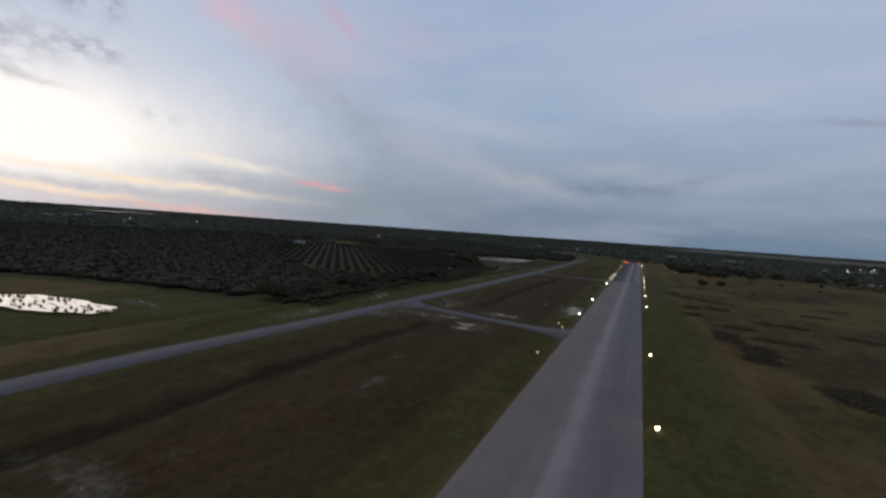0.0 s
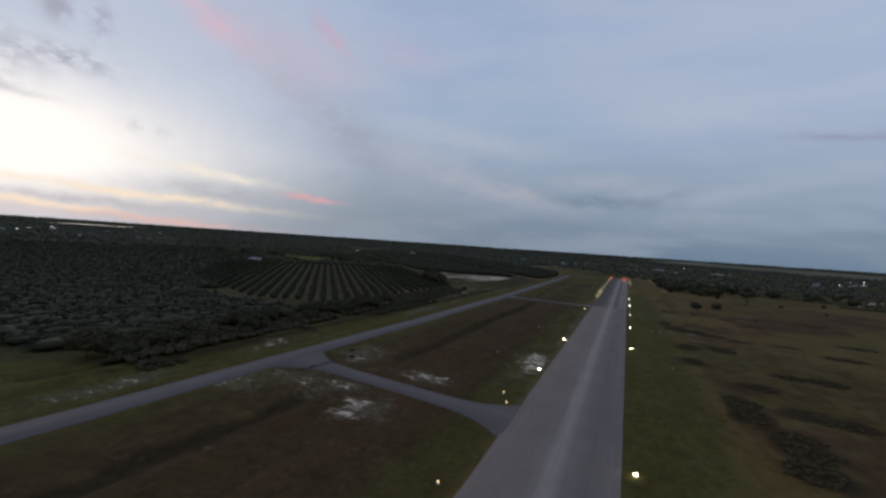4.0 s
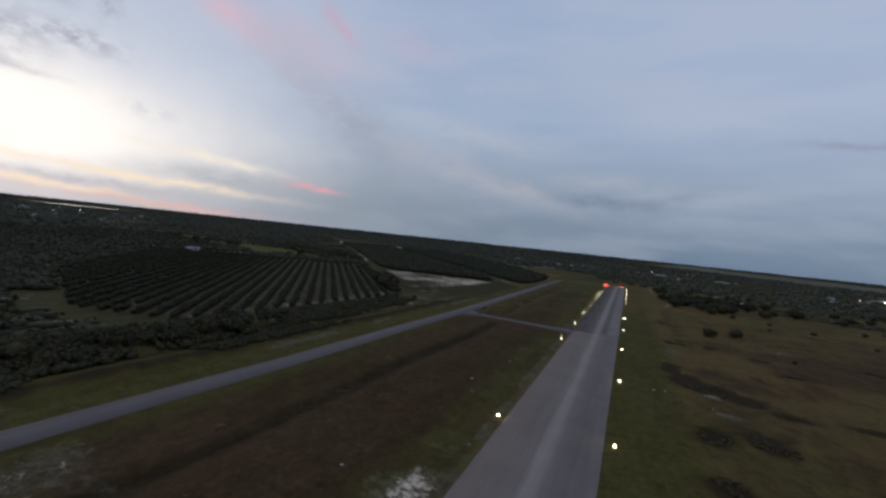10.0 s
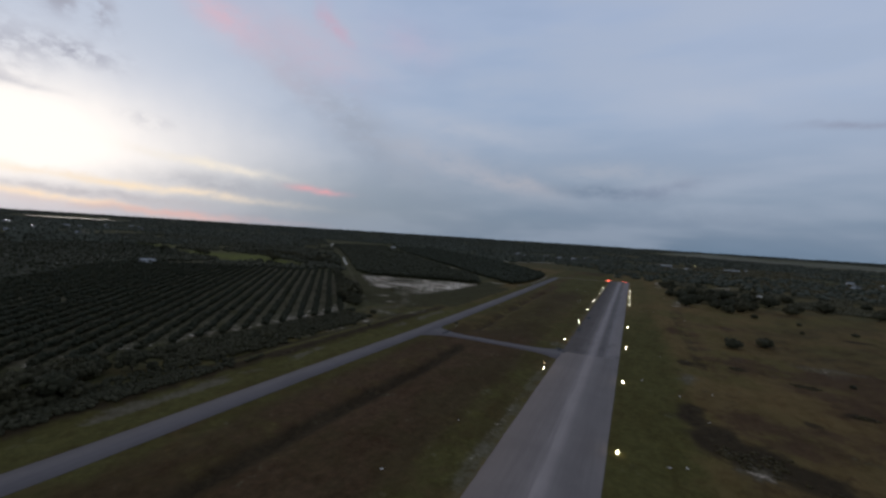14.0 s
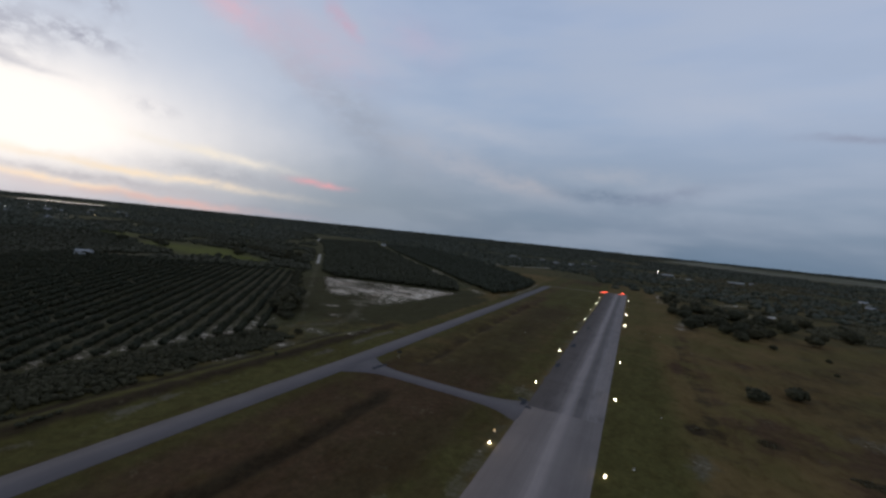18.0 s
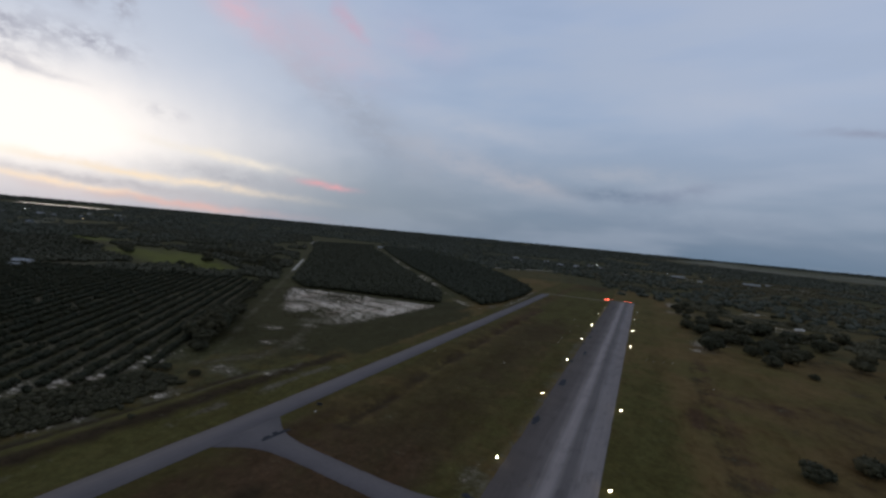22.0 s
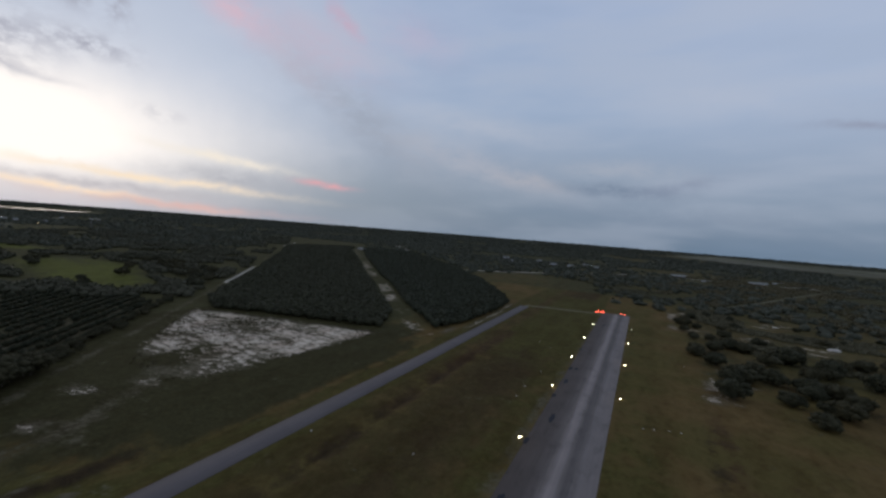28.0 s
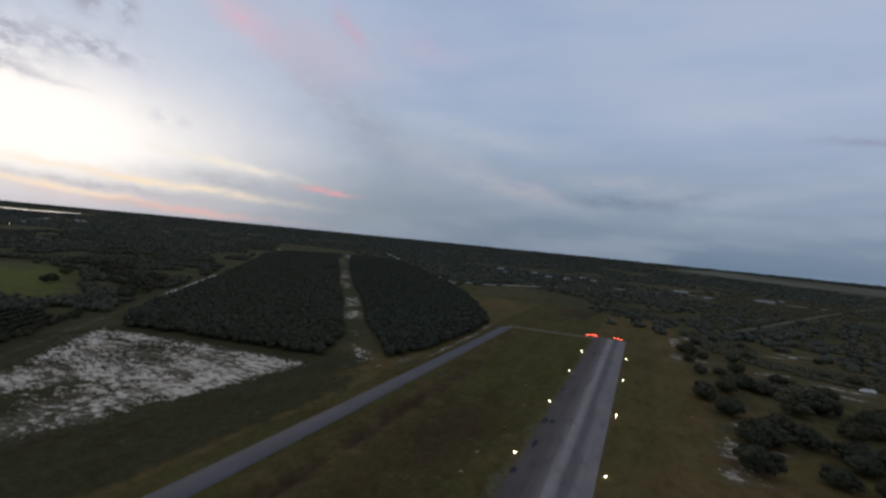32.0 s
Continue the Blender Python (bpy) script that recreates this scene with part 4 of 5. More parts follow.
def spread(n, poly, gap, seed, keep=None):
    """n places inside a polygon, at least gap apart."""
    rnd = random.Random(seed)
    xs, ys = [p[0] for p in poly], [p[1] for p in poly]
    got = []
    for _ in range(n * 40):
        x, y = rnd.uniform(min(xs), max(xs)), rnd.uniform(min(ys), max(ys))
        if inside(np.array(x), np.array(y), poly, 0.1) > 0.5 and all((x - a) ** 2 + (y - b) ** 2 > gap * gap for a, b in got) and (keep is None or keep(x, y)):
            got.append((x, y))
            if len(got) == n:
                break
    return got


OAK = "dark green broad scrub oak standing in grass"
oaks = [make_tree("oak_tree", 6.0, 3.9, LEAF_DARK, OAK, "tree", 70, 700, 0.22, k) for k in range(4)]
hedge_places = [(-127 + random.uniform(-14, 4), y + random.uniform(-3, 3), random.uniform(0.55, 1.35) * (1.0 if y < 290 else 0.48)) for y in np.arange(128, 420, 3.0) if y < 290 or random.random() < 0.6]
hedge_places += [(-152 - 152 * t + random.uniform(-4, 3), 436 + 170 * t + random.uniform(-3, 3), random.uniform(0.75, 1.2) * (1.8 if 0.05 < t < 0.28 else 0.62)) for t in np.arange(0, 1, 0.0125)]
hedge_places += [(x, y, random.uniform(0.9, 1.8)) for x, y in spread(40, [(-330, 640), (-372, 662), (-500, 708), (-580, 700), (-540, 745), (-400, 730)], 7, 9)] + [(x, y, s) for x, y, s in ((-567, 617, 2.0), (-545, 612, 1.6), (-600, 640, 1.5), (-440, 640, 1.5), (-425, 600, 1.1), (-640, 612, 1.8), (-480, 668, 1.6), (-395, 590, 1.2))]
plant(oaks, hedge_places, "oaks between taxiway and grove")

RIGHT_WOOD = [(49, 746), (58, 711), (54, 651), (75, 647), (105, 635), (152, 662), (220, 668), (342, 721), (338, 926), (180, 995), (69, 975), (49, 914)]
wood_oaks = [make_tree("oak_tree", 5.2, 4.1, LEAF_DARK, "rounded dark scrub oak among sandy clearings", "tree", 95, 900, 0.10, 20 + k) for k in range(4)]
OAKS_AT = [(55, 724, 1.5), (63, 704, 1.5), (62, 645, 1.5), (66, 669, 1.4), (79, 691, 1.7), (87, 685, 1.4), (107, 743, 1.9), (94, 728, 1.5), (124, 730, 1.8), (100, 679, 1.5), (111, 679, 1.4),
           (59, 858, 1.2), (66, 834, 1.1), (78, 762, 1.2), (87, 758, 1.2), (102, 792, 1.3), (82, 805, 1.2), (68, 746, 1.3), (57, 739, 1.1), (99, 648, 1.2), (115, 664, 1.4), (110, 710, 1.3),
           (139, 709, 1.6), (140, 655, 1.4), (167, 765, 1.7), (133, 743, 1.4), (102, 747, 1.2), (54, 845, 1.1), (67, 887, 1.2), (72, 675, 1.0), (152, 682, 1.3), (179, 705, 1.5), (210, 687, 1.4),
           (193, 747, 1.5), (157, 654, 1.0), (227, 720, 1.5), (251, 689, 1.4), (59, 782, 1.0), (71, 787, 1.1), (120, 772, 1.2), (149, 757, 1.3), (55, 812, 0.9), (87, 843, 1.1), (99, 863, 1.0), (73, 675, 1.6), (99, 668, 1.4), (86, 649, 1.3), (91, 628, 1.3), (104, 645, 1.4), (59, 842, 1.3), (153, 833, 1.3), (80, 766, 1.3), (70, 682, 1.5), (120, 717, 1.4)]
edge_band = spread(24, [(80, 770), (120, 750), (330, 700), (330, 880), (180, 960), (80, 930)], 13.0, 3)
OAKS_AT = [(x, y, k * 1.12) for x, y, k in OAKS_AT if k >= 1.1 or y > 720]
plant(wood_oaks, OAKS_AT + [(x, y, random.uniform(0.7, 1.2)) for x, y in edge_band], "oaks of the scrub wood")

shrub_model = [make_tree("bush", 5.2, 4.4, LEAF_DARK, "round dark bush alone in dry grass", "bush", 44, 420, 0.1, 40 + k) for k in range(2)]
plant(shrub_model, [(67, 476, 1.15), (84, 491, 1.1), (105, 611, 0.7), (153, 575, 0.5), (130, 597, 0.45), (174, 534, 0.4), (200, 617, 0.6), (120, 557, 0.35), (98, 426, 0.3)], "bushes in the field")

front = [(x, y, random.uniform(0.7, 1.2)) for x, y in spread(120, [(-105, 662), (-97, 706), (-95, 765), (-99, 818), (-122, 862), (-140, 862), (-114, 765), (-122, 690)], 4.5, 5)]
front += [(x, y, random.uniform(0.7, 1.1)) for x, y in spread(90, [(-139, 643), (-262, 608), (-276, 620), (-150, 662)], 4.5, 6)]
pines = [make_tree("pine_tree", 6.4, 2.6, LEAF_YOUNG, "slender dark pine at the edge of a plantation", "tree", 34, 380, 0.3, 60 + k) for k in range(4)]
plant(pines, front, "pines at the edge of the plantation")


def stuff(name, centres, sizes, mat, label, category, base=ICO1, flat=0.8, jitter=0.4, sprays=12, leaf_size=0.32):
    v, f = clumps(centres, sizes, base, jitter, flat)
    if sprays:
        pick = np.repeat(np.arange(len(centres)), sprays)
        out = RNG.normal(size=(len(pick), 3))
        out /= np.linalg.norm(out, axis=1, keepdims=True)
        out[:, 2] = np.abs(out[:, 2]) * 1.1 - 0.1
        big = np.asarray(sizes).reshape(len(centres), -1) * np.ones((1, 3))
        pts = np.asarray(centres)[pick] + out * big[pick] * RNG.uniform(0.85, 1.3, (len(pick), 1))
        v, f = join((v, f), leaves(pts, (big[pick, :1] * leaf_size)))
    return tagged(raw(name, v, f, mat), label, category, kind="stuff")


def carpet(poly, gap, tall, seed, holes=0.0, only=None):
    """Crown places that fill a polygon on a shaken grid."""
    xs, ys = [p[0] for p in poly], [p[1] for p in poly]
    x, y = np.meshgrid(np.arange(min(xs), max(xs), gap), np.arange(min(ys), max(ys), gap))
    rng = np.random.default_rng(seed)
    x, y = x.ravel() + rng.uniform(-0.5, 0.5, x.size) * gap, y.ravel() + rng.uniform(-0.5, 0.5, y.size) * gap
    ok = (inside(x, y, poly, 0.5) > 0.5) & (fractal(x, y, 45, seed) > holes)
    ok &= (along(x, y, [(-245, 252), (-188, 225), (-154, 254)], 5, 1) < 0.5) & (inside(x, y, MEADOW, 8) < 0.2) & (along(x, y, LANE, 9.0, 1) < 0.5) & (along(x, y, CUT, 11, 1) < 0.5) & (along(x, y, CUT2, 8, 1) < 0.5) & (along(x, y, TRACK, 8, 1) < 0.5)
    if only is not None:
        ok &= only(x, y)
    x, y = x[ok], y[ok]
    h = tall * (0.6 + 0.6 * fractal(x, y, 30, seed + 3)) * rng.uniform(0.7, 1.15, x.size)
    s = gap * rng.uniform(0.50, 0.80, x.size)
    c = np.stack([x, y, height(x, y) + h * 0.62], -1)
    return c, np.stack([s, s, np.maximum(h * 0.52, s * 0.6)], -1)


for name, poly, gap, tall, seed, holes in (("plantation_west", BLOCK_L, 3.6, 5.0, 71, 0.25), ("plantation_east", BLOCK_R, 3.6, 5.0, 72, 0.25)):
    stuff(name, *carpet(poly, gap, tall, seed, holes), LEAF_YOUNG, "dense young pine plantation, dark green", "woods", flat=1.0)
WEST = [(-150, 128), (-150, 240), (-200, 238), (-332, 298), (-474, 448), (-512, 545), (-640, 628), (-1100, 700), (-1100, 60), (-300, 80), (-215, 112)]
wc, ws = carpet(WEST, 4.6, 2.6, 73, 0.22)
stuff("west_grove", wc, ws * (1.7, 1.7, 0.55), LEAF_CITRUS, "dark unlit citrus groves and thicket", "woods", flat=1.0, jitter=0.26, sprays=5, leaf_size=0.26)
stuff("thicket", *carpet([(-114, 130), (-150, 130), (-154, 250), (-148, 300), (-124, 300), (-120, 250)], 2.2, 2.4, 74, 0.36), LEAF_DARK, "dark tangled thicket along a ditch", "thicket", flat=1.0)
stuff("low_thicket", *carpet([(-124, 300), (-148, 300), (-142, 412), (-122, 414), (-119, 335)], 2.0, 1.1, 84, 0.50), LEAF_DARK, "low dark scrub along a muddy ditch", "thicket", flat=1.0)
stuff("scrub_wood", *carpet([(66, 760), (110, 745), (215, 700), (330, 700), (330, 900), (180, 980), (70, 960), (58, 880)], 3.0, 1.1, 75, 0.56), LEAF_BRUSH, "low oak scrub with gaps of sand", "scrub", flat=1.0)
stuff("north_wood", *carpet([(-760, 1160), (-440, 800), (-310, 660), (-300, 600), (-470, 480), (-620, 650), (-1100, 720), (-1500, 1300), (-1100, 1500)], 6, 3.6, 76, 0.5), LEAF_OAK,
      "mixed dark woods beyond the meadow", "woods", flat=0.9)
stuff("east_scrub", *carpet([(215, 650), (420, 600), (900, 900), (900, 1900), (300, 1900), (60, 1500), (40, 1000), (180, 985), (330, 900), (330, 690)], 4.6, 1.5, 77, 0.53), LEAF_BRUSH,
      "scattered oak scrub beyond the field", "scrub", flat=0.9)
stuff("end_scrub", *carpet([(-5, 1010), (50, 985), (70, 1060), (70, 1400), (-60, 1400), (-140, 1230), (-20, 1100)], 4.0, 1.6, 78, 0.48), LEAF_BRUSH, "low scrub beyond the runway end", "scrub", flat=0.9)
vc, vs_ = carpet([(-106, 130), (-126, 130), (-128, 425), (-106, 425)], 1.7, 0.8, 82, 0.52)
stuff("verge_scrub", vc, vs_ * 0.8, LEAF_DARK, "low brown and green scrub beside the taxiway", "scrub", flat=1.0)
c, s = [], []
for sx, sy, rx, ry in SHRUBS:
    n = int(rx * ry * 2.2)
    a, r = RNG.uniform(0, 6.28, n), np.sqrt(RNG.uniform(0, 1, n))
    x, y = sx + rx * r * np.cos(a), sy + ry * r * np.sin(a)
    keep = fractal(x, y, 9, 95) > 0.36 + 0.22 * r
    x, y = x[keep], y[keep]
    k = RNG.uniform(0.35, 0.9, len(x))
    c.append(np.stack([x, y, height(x, y) + 0.1 * k], -1))
    s.append(np.stack([k, k, 0.42 * k], -1))
stuff("heath_shrubs", np.concatenate(c), np.concatenate(s), LEAF_SCRUB, "low dark heath shrubs in patches in dry grass", "shrubs", flat=1.0, sprays=7, leaf_size=0.2)
stuff("pond_reeds", [(x, y, 0.8) for x, y in REEDS_AT], [(0.55, 0.4, 0.30)] * len(REEDS_AT), LEAF_SCRUB, "dark reeds standing in the shallow pond", "reeds", flat=1.0)
lot_c, lot_s = carpet(LOT, 2.8, 0.6, 79, 0.52)
stuff("lot_scrub", lot_c, lot_s * (0.30, 0.30, 0.16), LEAF_SCRUB, "small weeds scattered over white sand", "weeds", flat=1.0, sprays=4)


def far_woods():
    rng = np.random.default_rng(5)
    n = 40000
    ang, d = np.radians(rng.uniform(-30, 80, n)), 900 + 3950 * rng.uniform(0, 1, n) ** 0.8
    x, y = -d * np.sin(ang), d * np.cos(ang)
    open_ground = inside(x, y, [(120, 3600), (700, 2900), (2200, 2500), (3200, 2600), (3200, 3000), (1500, 3600), (500, 4300)], 20) > 0.5
    lane = (along(x, y, CUT, 14, 1) > 0.5) | (along(x, y, CUT2, 12, 1) > 0.5) | (along(x, y, LANE, 9, 1) > 0.5) | (along(x, y, FAR_ROAD, 9, 1) > 0.5) | (along(x, y, TRACK, 9, 1) > 0.5)
    dense = fractal(x, y, 220, 91) > np.where(d < 1800, 0.47, 0.40)
    ok = dense & ~open_ground & ~lane & (inside(x, y, BLOCK_L, 1) < 0.5) & (inside(x, y, BLOCK_R, 1) < 0.5) & (np.hypot(x + 3080, y - 1560) > 300)
    ok &= inside(x, y, [(-104, 824), (-208, 979), (-240, 1100), (-169, 1192), (-57, 1148), (-14, 937)], 1) < 0.5
    x, y, d = x[ok], y[ok], d[ok]
    wide = rng.uniform(3, 6, len(x)) * (0.8 + d / 2600)
    tall = rng.uniform(2.0, 4.5, len(x))
    return np.stack([x, y, height(x, y) + tall * 0.5], -1), np.stack([wide, wide, tall], -1)


# the leaf colour of these crowns includes distance haze
stuff("distant_woods", *far_woods(), LEAF_PINE_HAZED, "flat dark woods reaching to the horizon", "woods", flat=1.0, jitter=0.4, sprays=6, leaf_size=0.4)


# ---- citrus grove: one hedge of trees for each row ----
def citrus_meshes():
    made = []
    for k in range(5):
        c = RNG.normal(0, 0.55, (7, 3)) * (1, 1, 0.55) + (0, 0, 1.55)
        v1, f1 = clumps(c, RNG.uniform(0.8, 1.35, 7), ICO1, 0.35, 0.9)
        out = RNG.normal(size=(70, 3))
        out /= np.linalg.norm(out, axis=1, keepdims=True)
        v2, f2 = leaves(out * (1.9, 1.9, 1.35) * RNG.uniform(0.85, 1.15, (70, 1)) + (0, 0, 1.5), 0.34)
        trunk = np.array([(-0.1, -0.1, -0.3), (0.1, -0.1, -0.3), (0, 0.12, -0.3), (0, 0, 1.2)])
        v, f = join((v1, f1), (v2, f2), (trunk, np.array([(0, 1, 3), (1, 2, 3), (2, 0, 3)])))
        ob = raw("citrus_tree", v, f, LEAF_CITRUS)
        made.append(ob.data)
        bpy.data.objects.remove(ob)
    return made


def grove_rows():
    ux, uy = ROW_DIR
    nx, ny = uy, -ux
    base, meshes = Vector((-148, 424)), citrus_meshes()
    for k in range(34):
        off = 4.0 + k * 7.6
        ts = np.arange(-260, 260, 3.1)
        px, py = base.x - nx * off + ux * ts, base.y - ny * off + uy * ts
        ok = (inside(px, py, GROVE, 0.5) > 0.5) & (RNG.uniform(0, 1, len(px)) > 0.04)
        if ok.sum() < 4:
            continue
        px, py = px[ok] + RNG.normal(0, 0.25, ok.sum()), py[ok] + RNG.normal(0, 0.25, ok.sum())
        row = tagged(new("citrus_row"), "long clipped row of dark green citrus trees on pale soil", "citrus row", group="rows of the citrus grove")
        row.matrix_basis = pose(px[0], py[0], ground_z(px[0], py[0]))
        for x, y, z in zip(px, py, height(px, py)):
            tree = new("citrus_tree", meshes[int(RNG.integers(0, 5))])
            tree.parent = row
            size = RNG.uniform(0.80, 1.05)
            tree.matrix_basis = Matrix.Translation((x - px[0], y - py[0], z - row.location.z - 0.05)) @ pose(0, 0, 0, 0, 0, RNG.uniform(0, 360)) @ Matrix.Diagonal((size, size, size * RNG.uniform(0.85, 1.15), 1))


grove_rows()


# ---- runway lights ----
def light_model(name, lens, label, tall=0.5, r=0.25):
    root = tagged(new(name), label, "runway light")
    bm = bmesh.new()
    tube(bm, (0, 0, -0.1), (0, 0, 0.08), 0.30, 0.26, 12)
    part("base_plate", bm, STEEL, root)
    bm = bmesh.new()
    tube(bm, (0, 0, 0.08), (0, 0, tall - 0.1), 0.05, 0.05, 8)
    part("stem", bm, YELLOW_PAINT, root)
    # lens sphere oversized: the lamp's glare is built into its shape
    bm = bmesh.new()
    bmesh.ops.create_uvsphere(bm, u_segments=12, v_segments=8, radius=r, matrix=Matrix.Translation((0, 0, tall)) @ Matrix.Diagonal((1, 1, 0.8, 1)))
    part("lens", bm, lens, root, "glowing glass lens")
    return root


def place_all(model, places, group):
    for k, (x, y) in enumerate(places):
        m = pose(x, y, ground_z(x, y))
        ob = model if k == 0 else copy_thing(model, m)
        ob.matrix_basis = m
        tagged(ob, group=group)


right_lit = [(15.0, 87.0 + 57.75 * k) for k in (0, 1, 3, 4, 5, 6, 7, 9, 10, 11, 12)]
left_lit = [(-13.9, 87.5 + 57.4 * k) for k in (2, 3, 5, 6, 7, 8, 9, 10, 11, 12)]
place_all(light_model("runway_edge_light", LAMP_WHITE, "lit pale yellow elevated runway edge light"), right_lit + left_lit, "runway edge lights")
place_all(light_model("dim_edge_light", LAMP_DIM, "dim orange edge light beside the runway", 0.4, 0.22), [(-15.8, 124.0), (-15.6, 166.5), (-18.3, 173.6), (-15.1, 382.5)], "dim edge lights")
place_all(light_model("runway_end_light", LAMP_RED, "lit red light at the end of the runway", 0.5, 0.36),
          [(-18.2, 845), (-15.8, 846), (-13.4, 847), (-11.0, 848), (3.6, 849.5), (6.0, 850.2), (8.4, 851)], "red runway end lights")
# thin dark bracket-shaped slab near the runway's far end
slab("dark_mark", [(-6.9, 773.3), (-6.0, 783.4), (2.1, 784.9), (2.1, 783.0), (-4.8, 781.6), (-5.5, 773.3)], 0.10, TAR, "dark bracket-shaped mark on the runway")


def stone_mesh(k):
    v, f = clumps([(0, 0, 0.1)], [0.5], ICO2, 0.22, 0.55)
    ob = raw("stone", v, f, SAND)
    me = ob.data
    bpy.data.objects.remove(ob)
    return me


STONES = [(-25.0, 313.7), (-30, 283), (21.4, 384.7), (44, 382), (33, 373), (26.2, 317.9), (39, 353), (43, 310), (30, 320), (-38, 684), (-28.7, 675.9), (-25.1, 597.4), (-23.4, 622.1),
          (46, 688), (50, 638), (-22.7, 649.7), (24.0, 581.0), (27.8, 582.9), (33, 585), (37, 586), (-24.9, 582.8), (-39, 518), (-74, 512), (-72, 424), (29.0, 237.2), (-33, 218), (30.0, 428.5), (52, 550)]
rocks = [stone_mesh(k) for k in range(4)]
for k, (x, y) in enumerate(STONES):
    ob = new("limestone_lump", rocks[k % 4])
    ob.matrix_basis = pose(x, y, ground_z(x, y), 0, 0, 37 * k) @ Matrix.Diagonal((0.5 + 0.3 * (k % 3), 0.5, 0.5, 1))
    tagged(ob, "pale limestone lump lying in the grass", "stone", "stones in the grass")


def sand_pile(x, y, r, h):
    v, f = clumps([(0, 0, 0)], [(r, r * 0.7, h)], ICO2, 0.10, 1.0)
    ob = raw("sand_pile", v, f, SAND, smooth=True)
    ob.matrix_basis = pose(x, y, ground_z(x, y), 0, 0, 30)
    tagged(ob, "heap of white sand beside a sandy track", "sand pile")


sand_pile(156, 823, 5.0, 1.8)
sand_pile(139, 906, 3.0, 1.0)


def sign_board():
    """A low taxiway board with its back plate, face and two legs."""
    root = tagged(new("taxiway_sign"), "small dark taxiway sign board on short legs in grass", "sign")
    bm = bmesh.new()
    box(bm, 0, 0, 0.62, 1.9, 0.22, 0.75)
    bmesh.ops.bevel(bm, geom=bm.edges[:], offset=0.03, segments=2, affect="EDGES")
    part("board", bm, TAR, root)
    bm = bmesh.new()
    box(bm, 0, 0.125, 0.62, 1.7, 0.03, 0.58)
    part("sign_face", bm, YELLOW_PAINT, root, "yellow sign face")
    for x in (-0.7, 0.7):
        bm = bmesh.new()
        tube(bm, (x, 0, -0.2), (x, 0, 0.26), 0.05, 0.05, 8)
        part("leg", bm, STEEL, root)
    return root


board = sign_board()
for k, (x, y, turn) in enumerate([(-72, 176, 8), (-77, 183, 80), (-74, 428, 20)]):
    m = pose(x, y, ground_z(x, y), 0, 0, turn)
    ob = board if k == 0 else copy_thing(board, m)
    ob.matrix_basis = m
    tagged(ob, group="taxiway signs")


# ---- buildings ----
def make_house(name, w, d, h, roof_h, wall, roof, label, category, windows=3):
    root = tagged(new(name), label, category)
    bm = bmesh.new()
    box(bm, 0, 0, h / 2 - 0.2, w, d, h + 0.4)
    shell = part("wall", bm, wall, root)
    bm = bmesh.new()
    o = 0.5
    vs = [bm.verts.new(p) for p in ((-w / 2 - o, -d / 2 - o, h - 0.1), (w / 2 + o, -d / 2 - o, h - 0.1), (w / 2 + o, d / 2 + o, h - 0.1), (-w / 2 - o, d / 2 + o, h - 0.1),
                                    (-w / 2 - o, 0, h + roof_h), (w / 2 + o, 0, h + roof_h))]
    for q in ((0, 1, 5, 4), (2, 3, 4, 5), (1, 2, 5), (3, 0, 4), (3, 2, 1, 0)):
        bm.faces.new([vs[i] for i in q])
    part("roof", bm, roof, root)
    bm = bmesh.new()
    box(bm, w * 0.1, -d / 2 - 0.03, 1.0, 1.0, 0.08, 2.0)
    part("door", bm, GREY_ROOF, shell)
    for k in range(windows):
        x = -w / 2 + w * (k + 0.5) / windows
        for side in (-1, 1):
            if side == -1 and abs(x - w * 0.1) < 1.2:
                continue
            bm = bmesh.new()
            box(bm, x, side * (d / 2 + 0.02), h * 0.55, 1.3, 0.08, 1.1)
            part("window", bm, DARK_GLASS, shell)
    return root


def settle_things(model, places, group):
    for k, (x, y, turn, s) in enumerate(places):
        m = pose(x, y, ground_z(x, y), 0, 0, turn) @ Matrix.Diagonal((s, s, s, 1))
        ob = model if k == 0 else copy_thing(model, m)
        ob.matrix_basis = m
        tagged(ob, group=group)


barn = make_house("barn", 22, 12, 4.5, 2.5, WHITE_WALL, METAL_ROOF, "pale metal-roofed farm barn beside the citrus grove", "barn", 4)
settle_things(barn, [(-470, 490, 35, 0.6)], "")
settle_things(make_house("lean_to", 16, 8, 3.2, 1.2, WHITE_WALL, METAL_ROOF, "low pale metal-roofed farm shed", "shed", 2), [(-455, 480, 35, 0.55), (-488, 494, 35, 0.5)], "farm sheds")
settle_things(make_house("nursery_shed", 38, 9, 3.0, 1.2, WHITE_WALL, METAL_ROOF, "long white greenhouse shed in the pine woods", "shed", 6),
              [(-660, 1340, 8, 1.1), (-600, 1356, 8, 1.0), (-560, 1364, 8, 0.9), (-398, 1072, 8, 0.6), (-372, 1090, 8, 0.5), (-700, 1310, 8, 0.6)], "white sheds in the woods")
settle_things(make_house("depot", 42, 20, 6.0, 2.0, WHITE_WALL, METAL_ROOF, "large pale warehouse with a metal roof", "warehouse", 6), [(101, 1565, 10, 0.75), (150, 1500, 10, 0.35)], "warehouses")
settle_things(make_house("long_hall", 90, 14, 5.0, 2.0, WHITE_WALL, METAL_ROOF, "long white hall with a pale roof", "hall", 8), [(270, 1620, 35, 0.55), (330, 1700, 35, 0.4), (225, 1600, 35, 0.25)], "white halls")
home = make_house("house", 16, 10, 3.2, 2.2, WHITE_WALL, METAL_ROOF, "small white house with a pale roof", "house", 3)
rnd = random.Random(12)
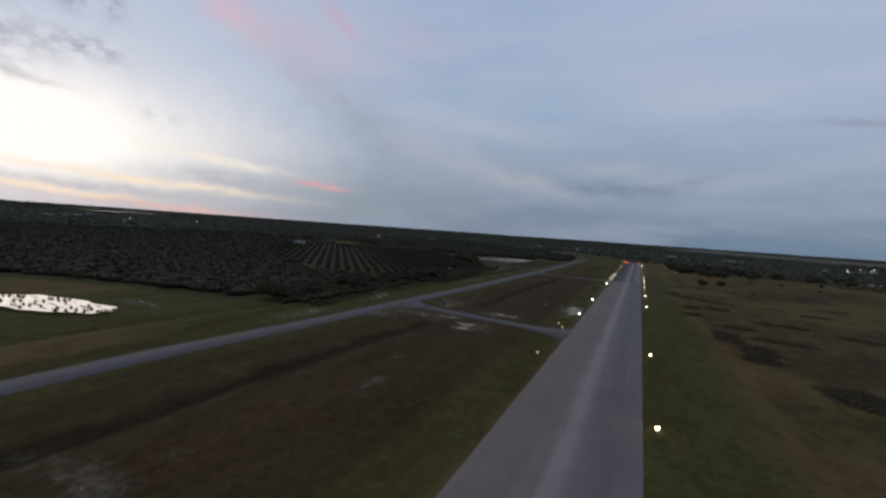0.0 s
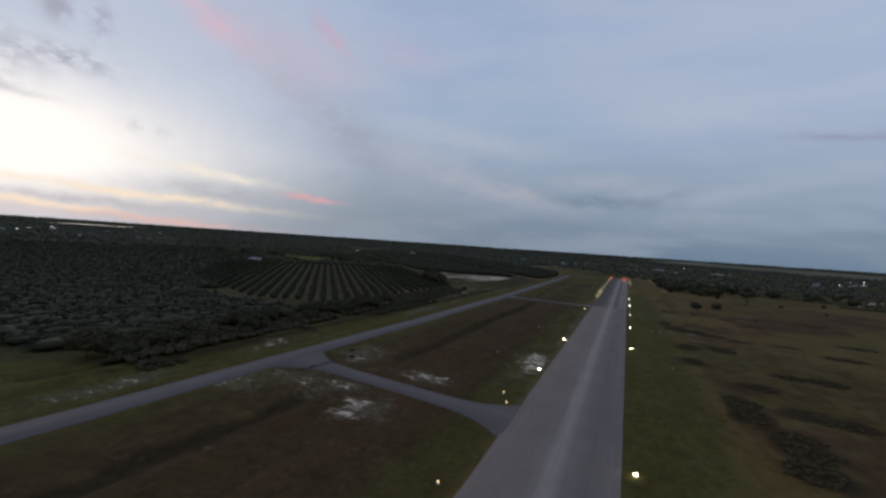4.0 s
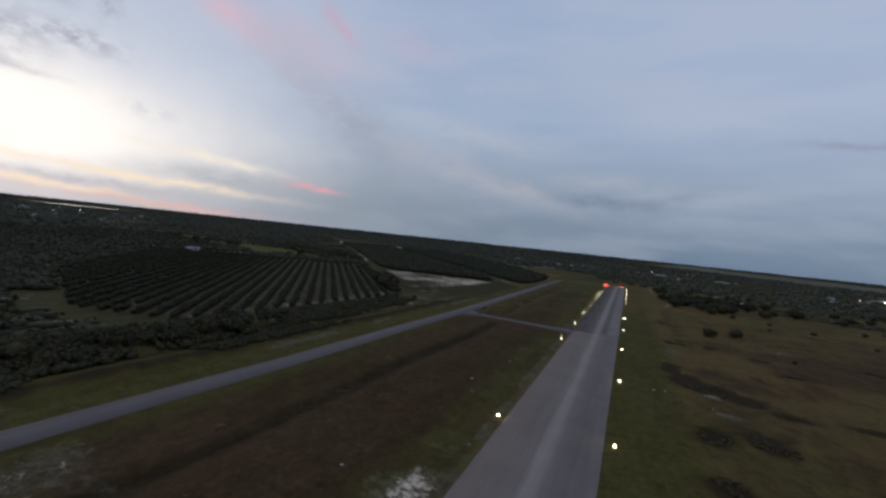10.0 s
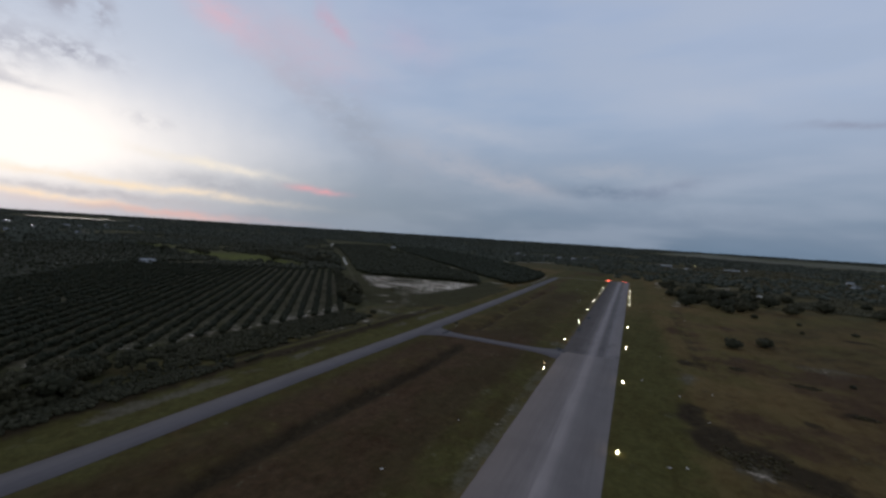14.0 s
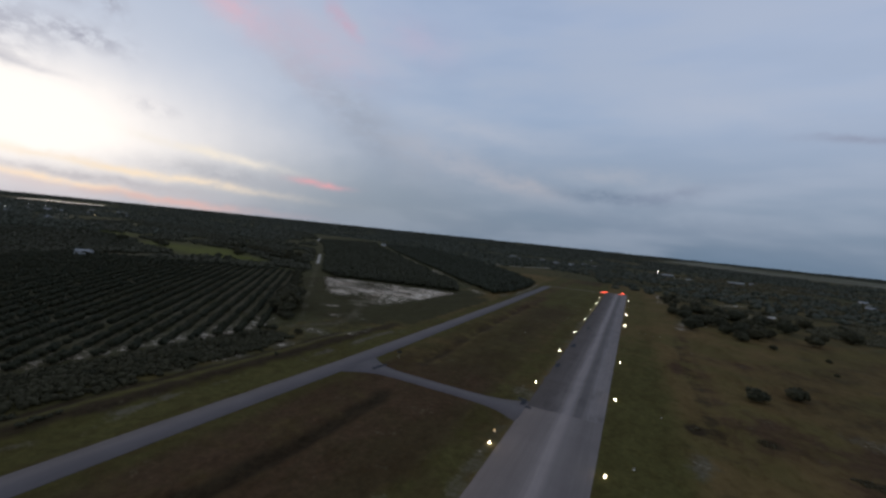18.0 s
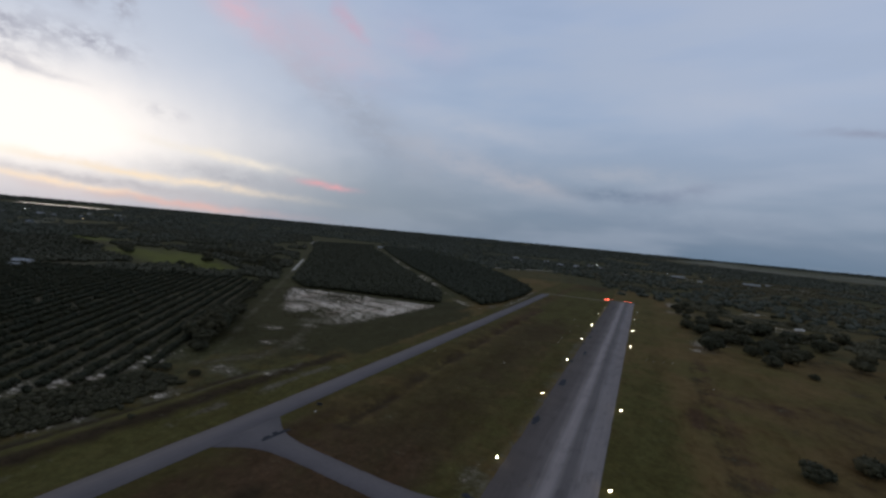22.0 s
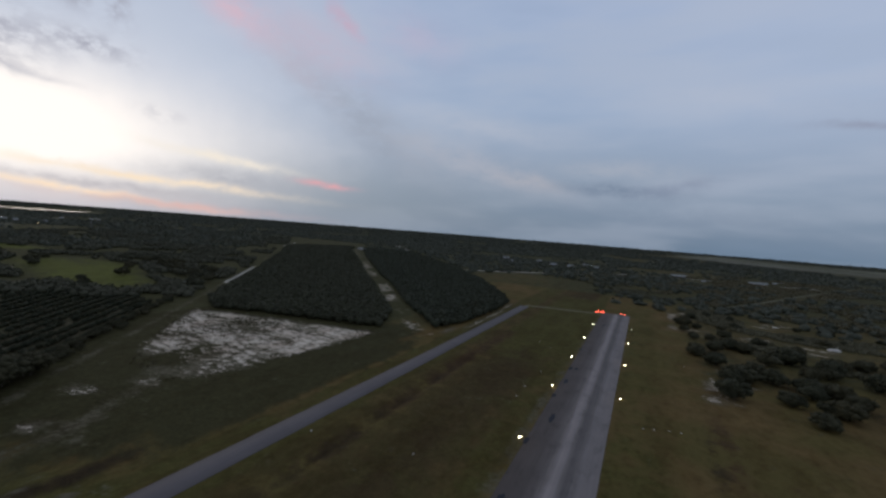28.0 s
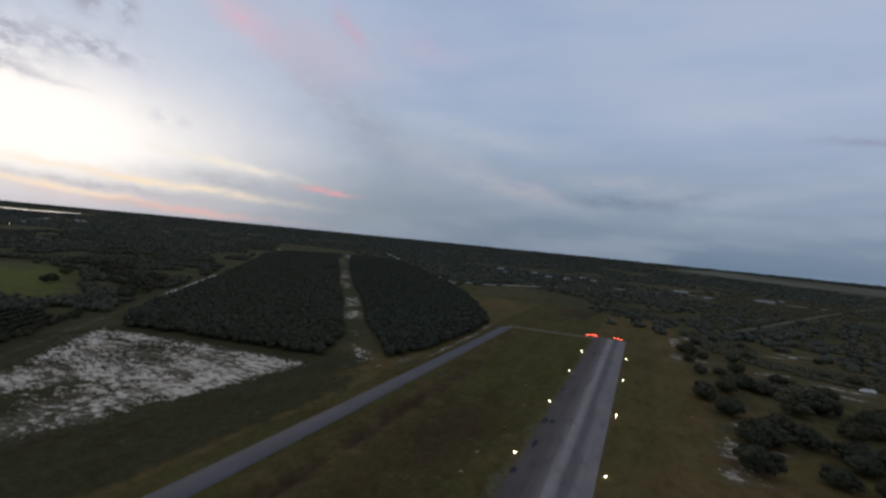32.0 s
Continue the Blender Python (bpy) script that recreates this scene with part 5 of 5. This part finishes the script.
homes = [(-343, 1600, 20, 1.2), (-247, 1610, 5, 1.0), (-190, 1520, 40, 1.0), (-150, 1545, 10, 0.9), (-123, 1648, 30, 1.0), (-90, 1585, 15, 0.8), (-300, 1500, 15, 0.8),
         (398, 1113, 20, 0.7), (359, 1106, 50, 0.6), (379, 1193, 10, 0.8), (410, 1274, 40, 0.7), (441, 1381, 15, 0.8), (300, 770, 60, 0.5), (560, 1500, 30, 0.9), (600, 1560, 10, 0.8), (640, 1700, 50, 0.9), (700, 1800, 20, 0.9), (520, 1420, 70, 0.8), (690, 1650, 35, 0.8), (780, 1900, 15, 1.0), (470, 1330, 20, 0.7)]
homes += [(-d * math.sin(radians(a)), d * math.cos(radians(a)), rnd.uniform(0, 180), rnd.uniform(0.5, 0.9))
          for a, d in [(rnd.uniform(56, 75), rnd.uniform(1500, 2700)) for _ in range(34)]]
settle_things(home, homes, "scattered white houses")
settle_things(make_house("dark_house", 16, 11, 3.2, 2.6, WHITE_WALL, GREY_ROOF, "small white house with a grey roof", "house", 3),
              [(-d * math.sin(radians(a)), d * math.cos(radians(a)), rnd.uniform(0, 180), rnd.uniform(0.6, 1.2)) for a, d in [(rnd.uniform(55, 75), rnd.uniform(1300, 2400)) for _ in range(20)]],
              "grey-roofed houses")


def lamp_model(name, lens, label, tall):
    root = tagged(new(name), label, "street lamp")
    bm = bmesh.new()
    tube(bm, (0, 0, -0.3), (0, 0, tall), 0.12, 0.07, 8)
    tube(bm, (0, 0, tall - 0.1), (1.4, 0, tall + 0.2), 0.06, 0.05, 6)
    part("pole", bm, STEEL, root)
    bm = bmesh.new()
    bmesh.ops.create_uvsphere(bm, u_segments=10, v_segments=6, radius=0.55, matrix=Matrix.Translation((1.6, 0, tall + 0.1)) @ Matrix.Diagonal((1, 1, 0.7, 1)))
    part("lamp_head", bm, lens, root, "glowing lamp head")
    return root


spots_white = [(430, 1230), (505, 1320), (-1850, 1000), (-1750, 820), (-2000, 900), (-1600, 700), (-1500, 640), (560, 1530), (650, 1690), (80, 1600), (-1900, 700), (-2100, 1050), (-105, 1600), (-1350, 560), (-1450, 760)]
settle_things(lamp_model("street_lamp", LAMP_TOWN, "lit white street lamp on a tall pole", 9.0), [(x, y, 0, 1.0) for x, y in spots_white], "distant street lamps")
settle_things(lamp_model("amber_lamp", LAMP_AMBER, "lit amber yard lamp on a tall pole", 9.0), [(-1330, 900, 0, 1.1), (180, 1620, 0, 1.0), (40, 1560, 0, 0.9), (-2050, 760, 0, 1.0)], "amber lamps")
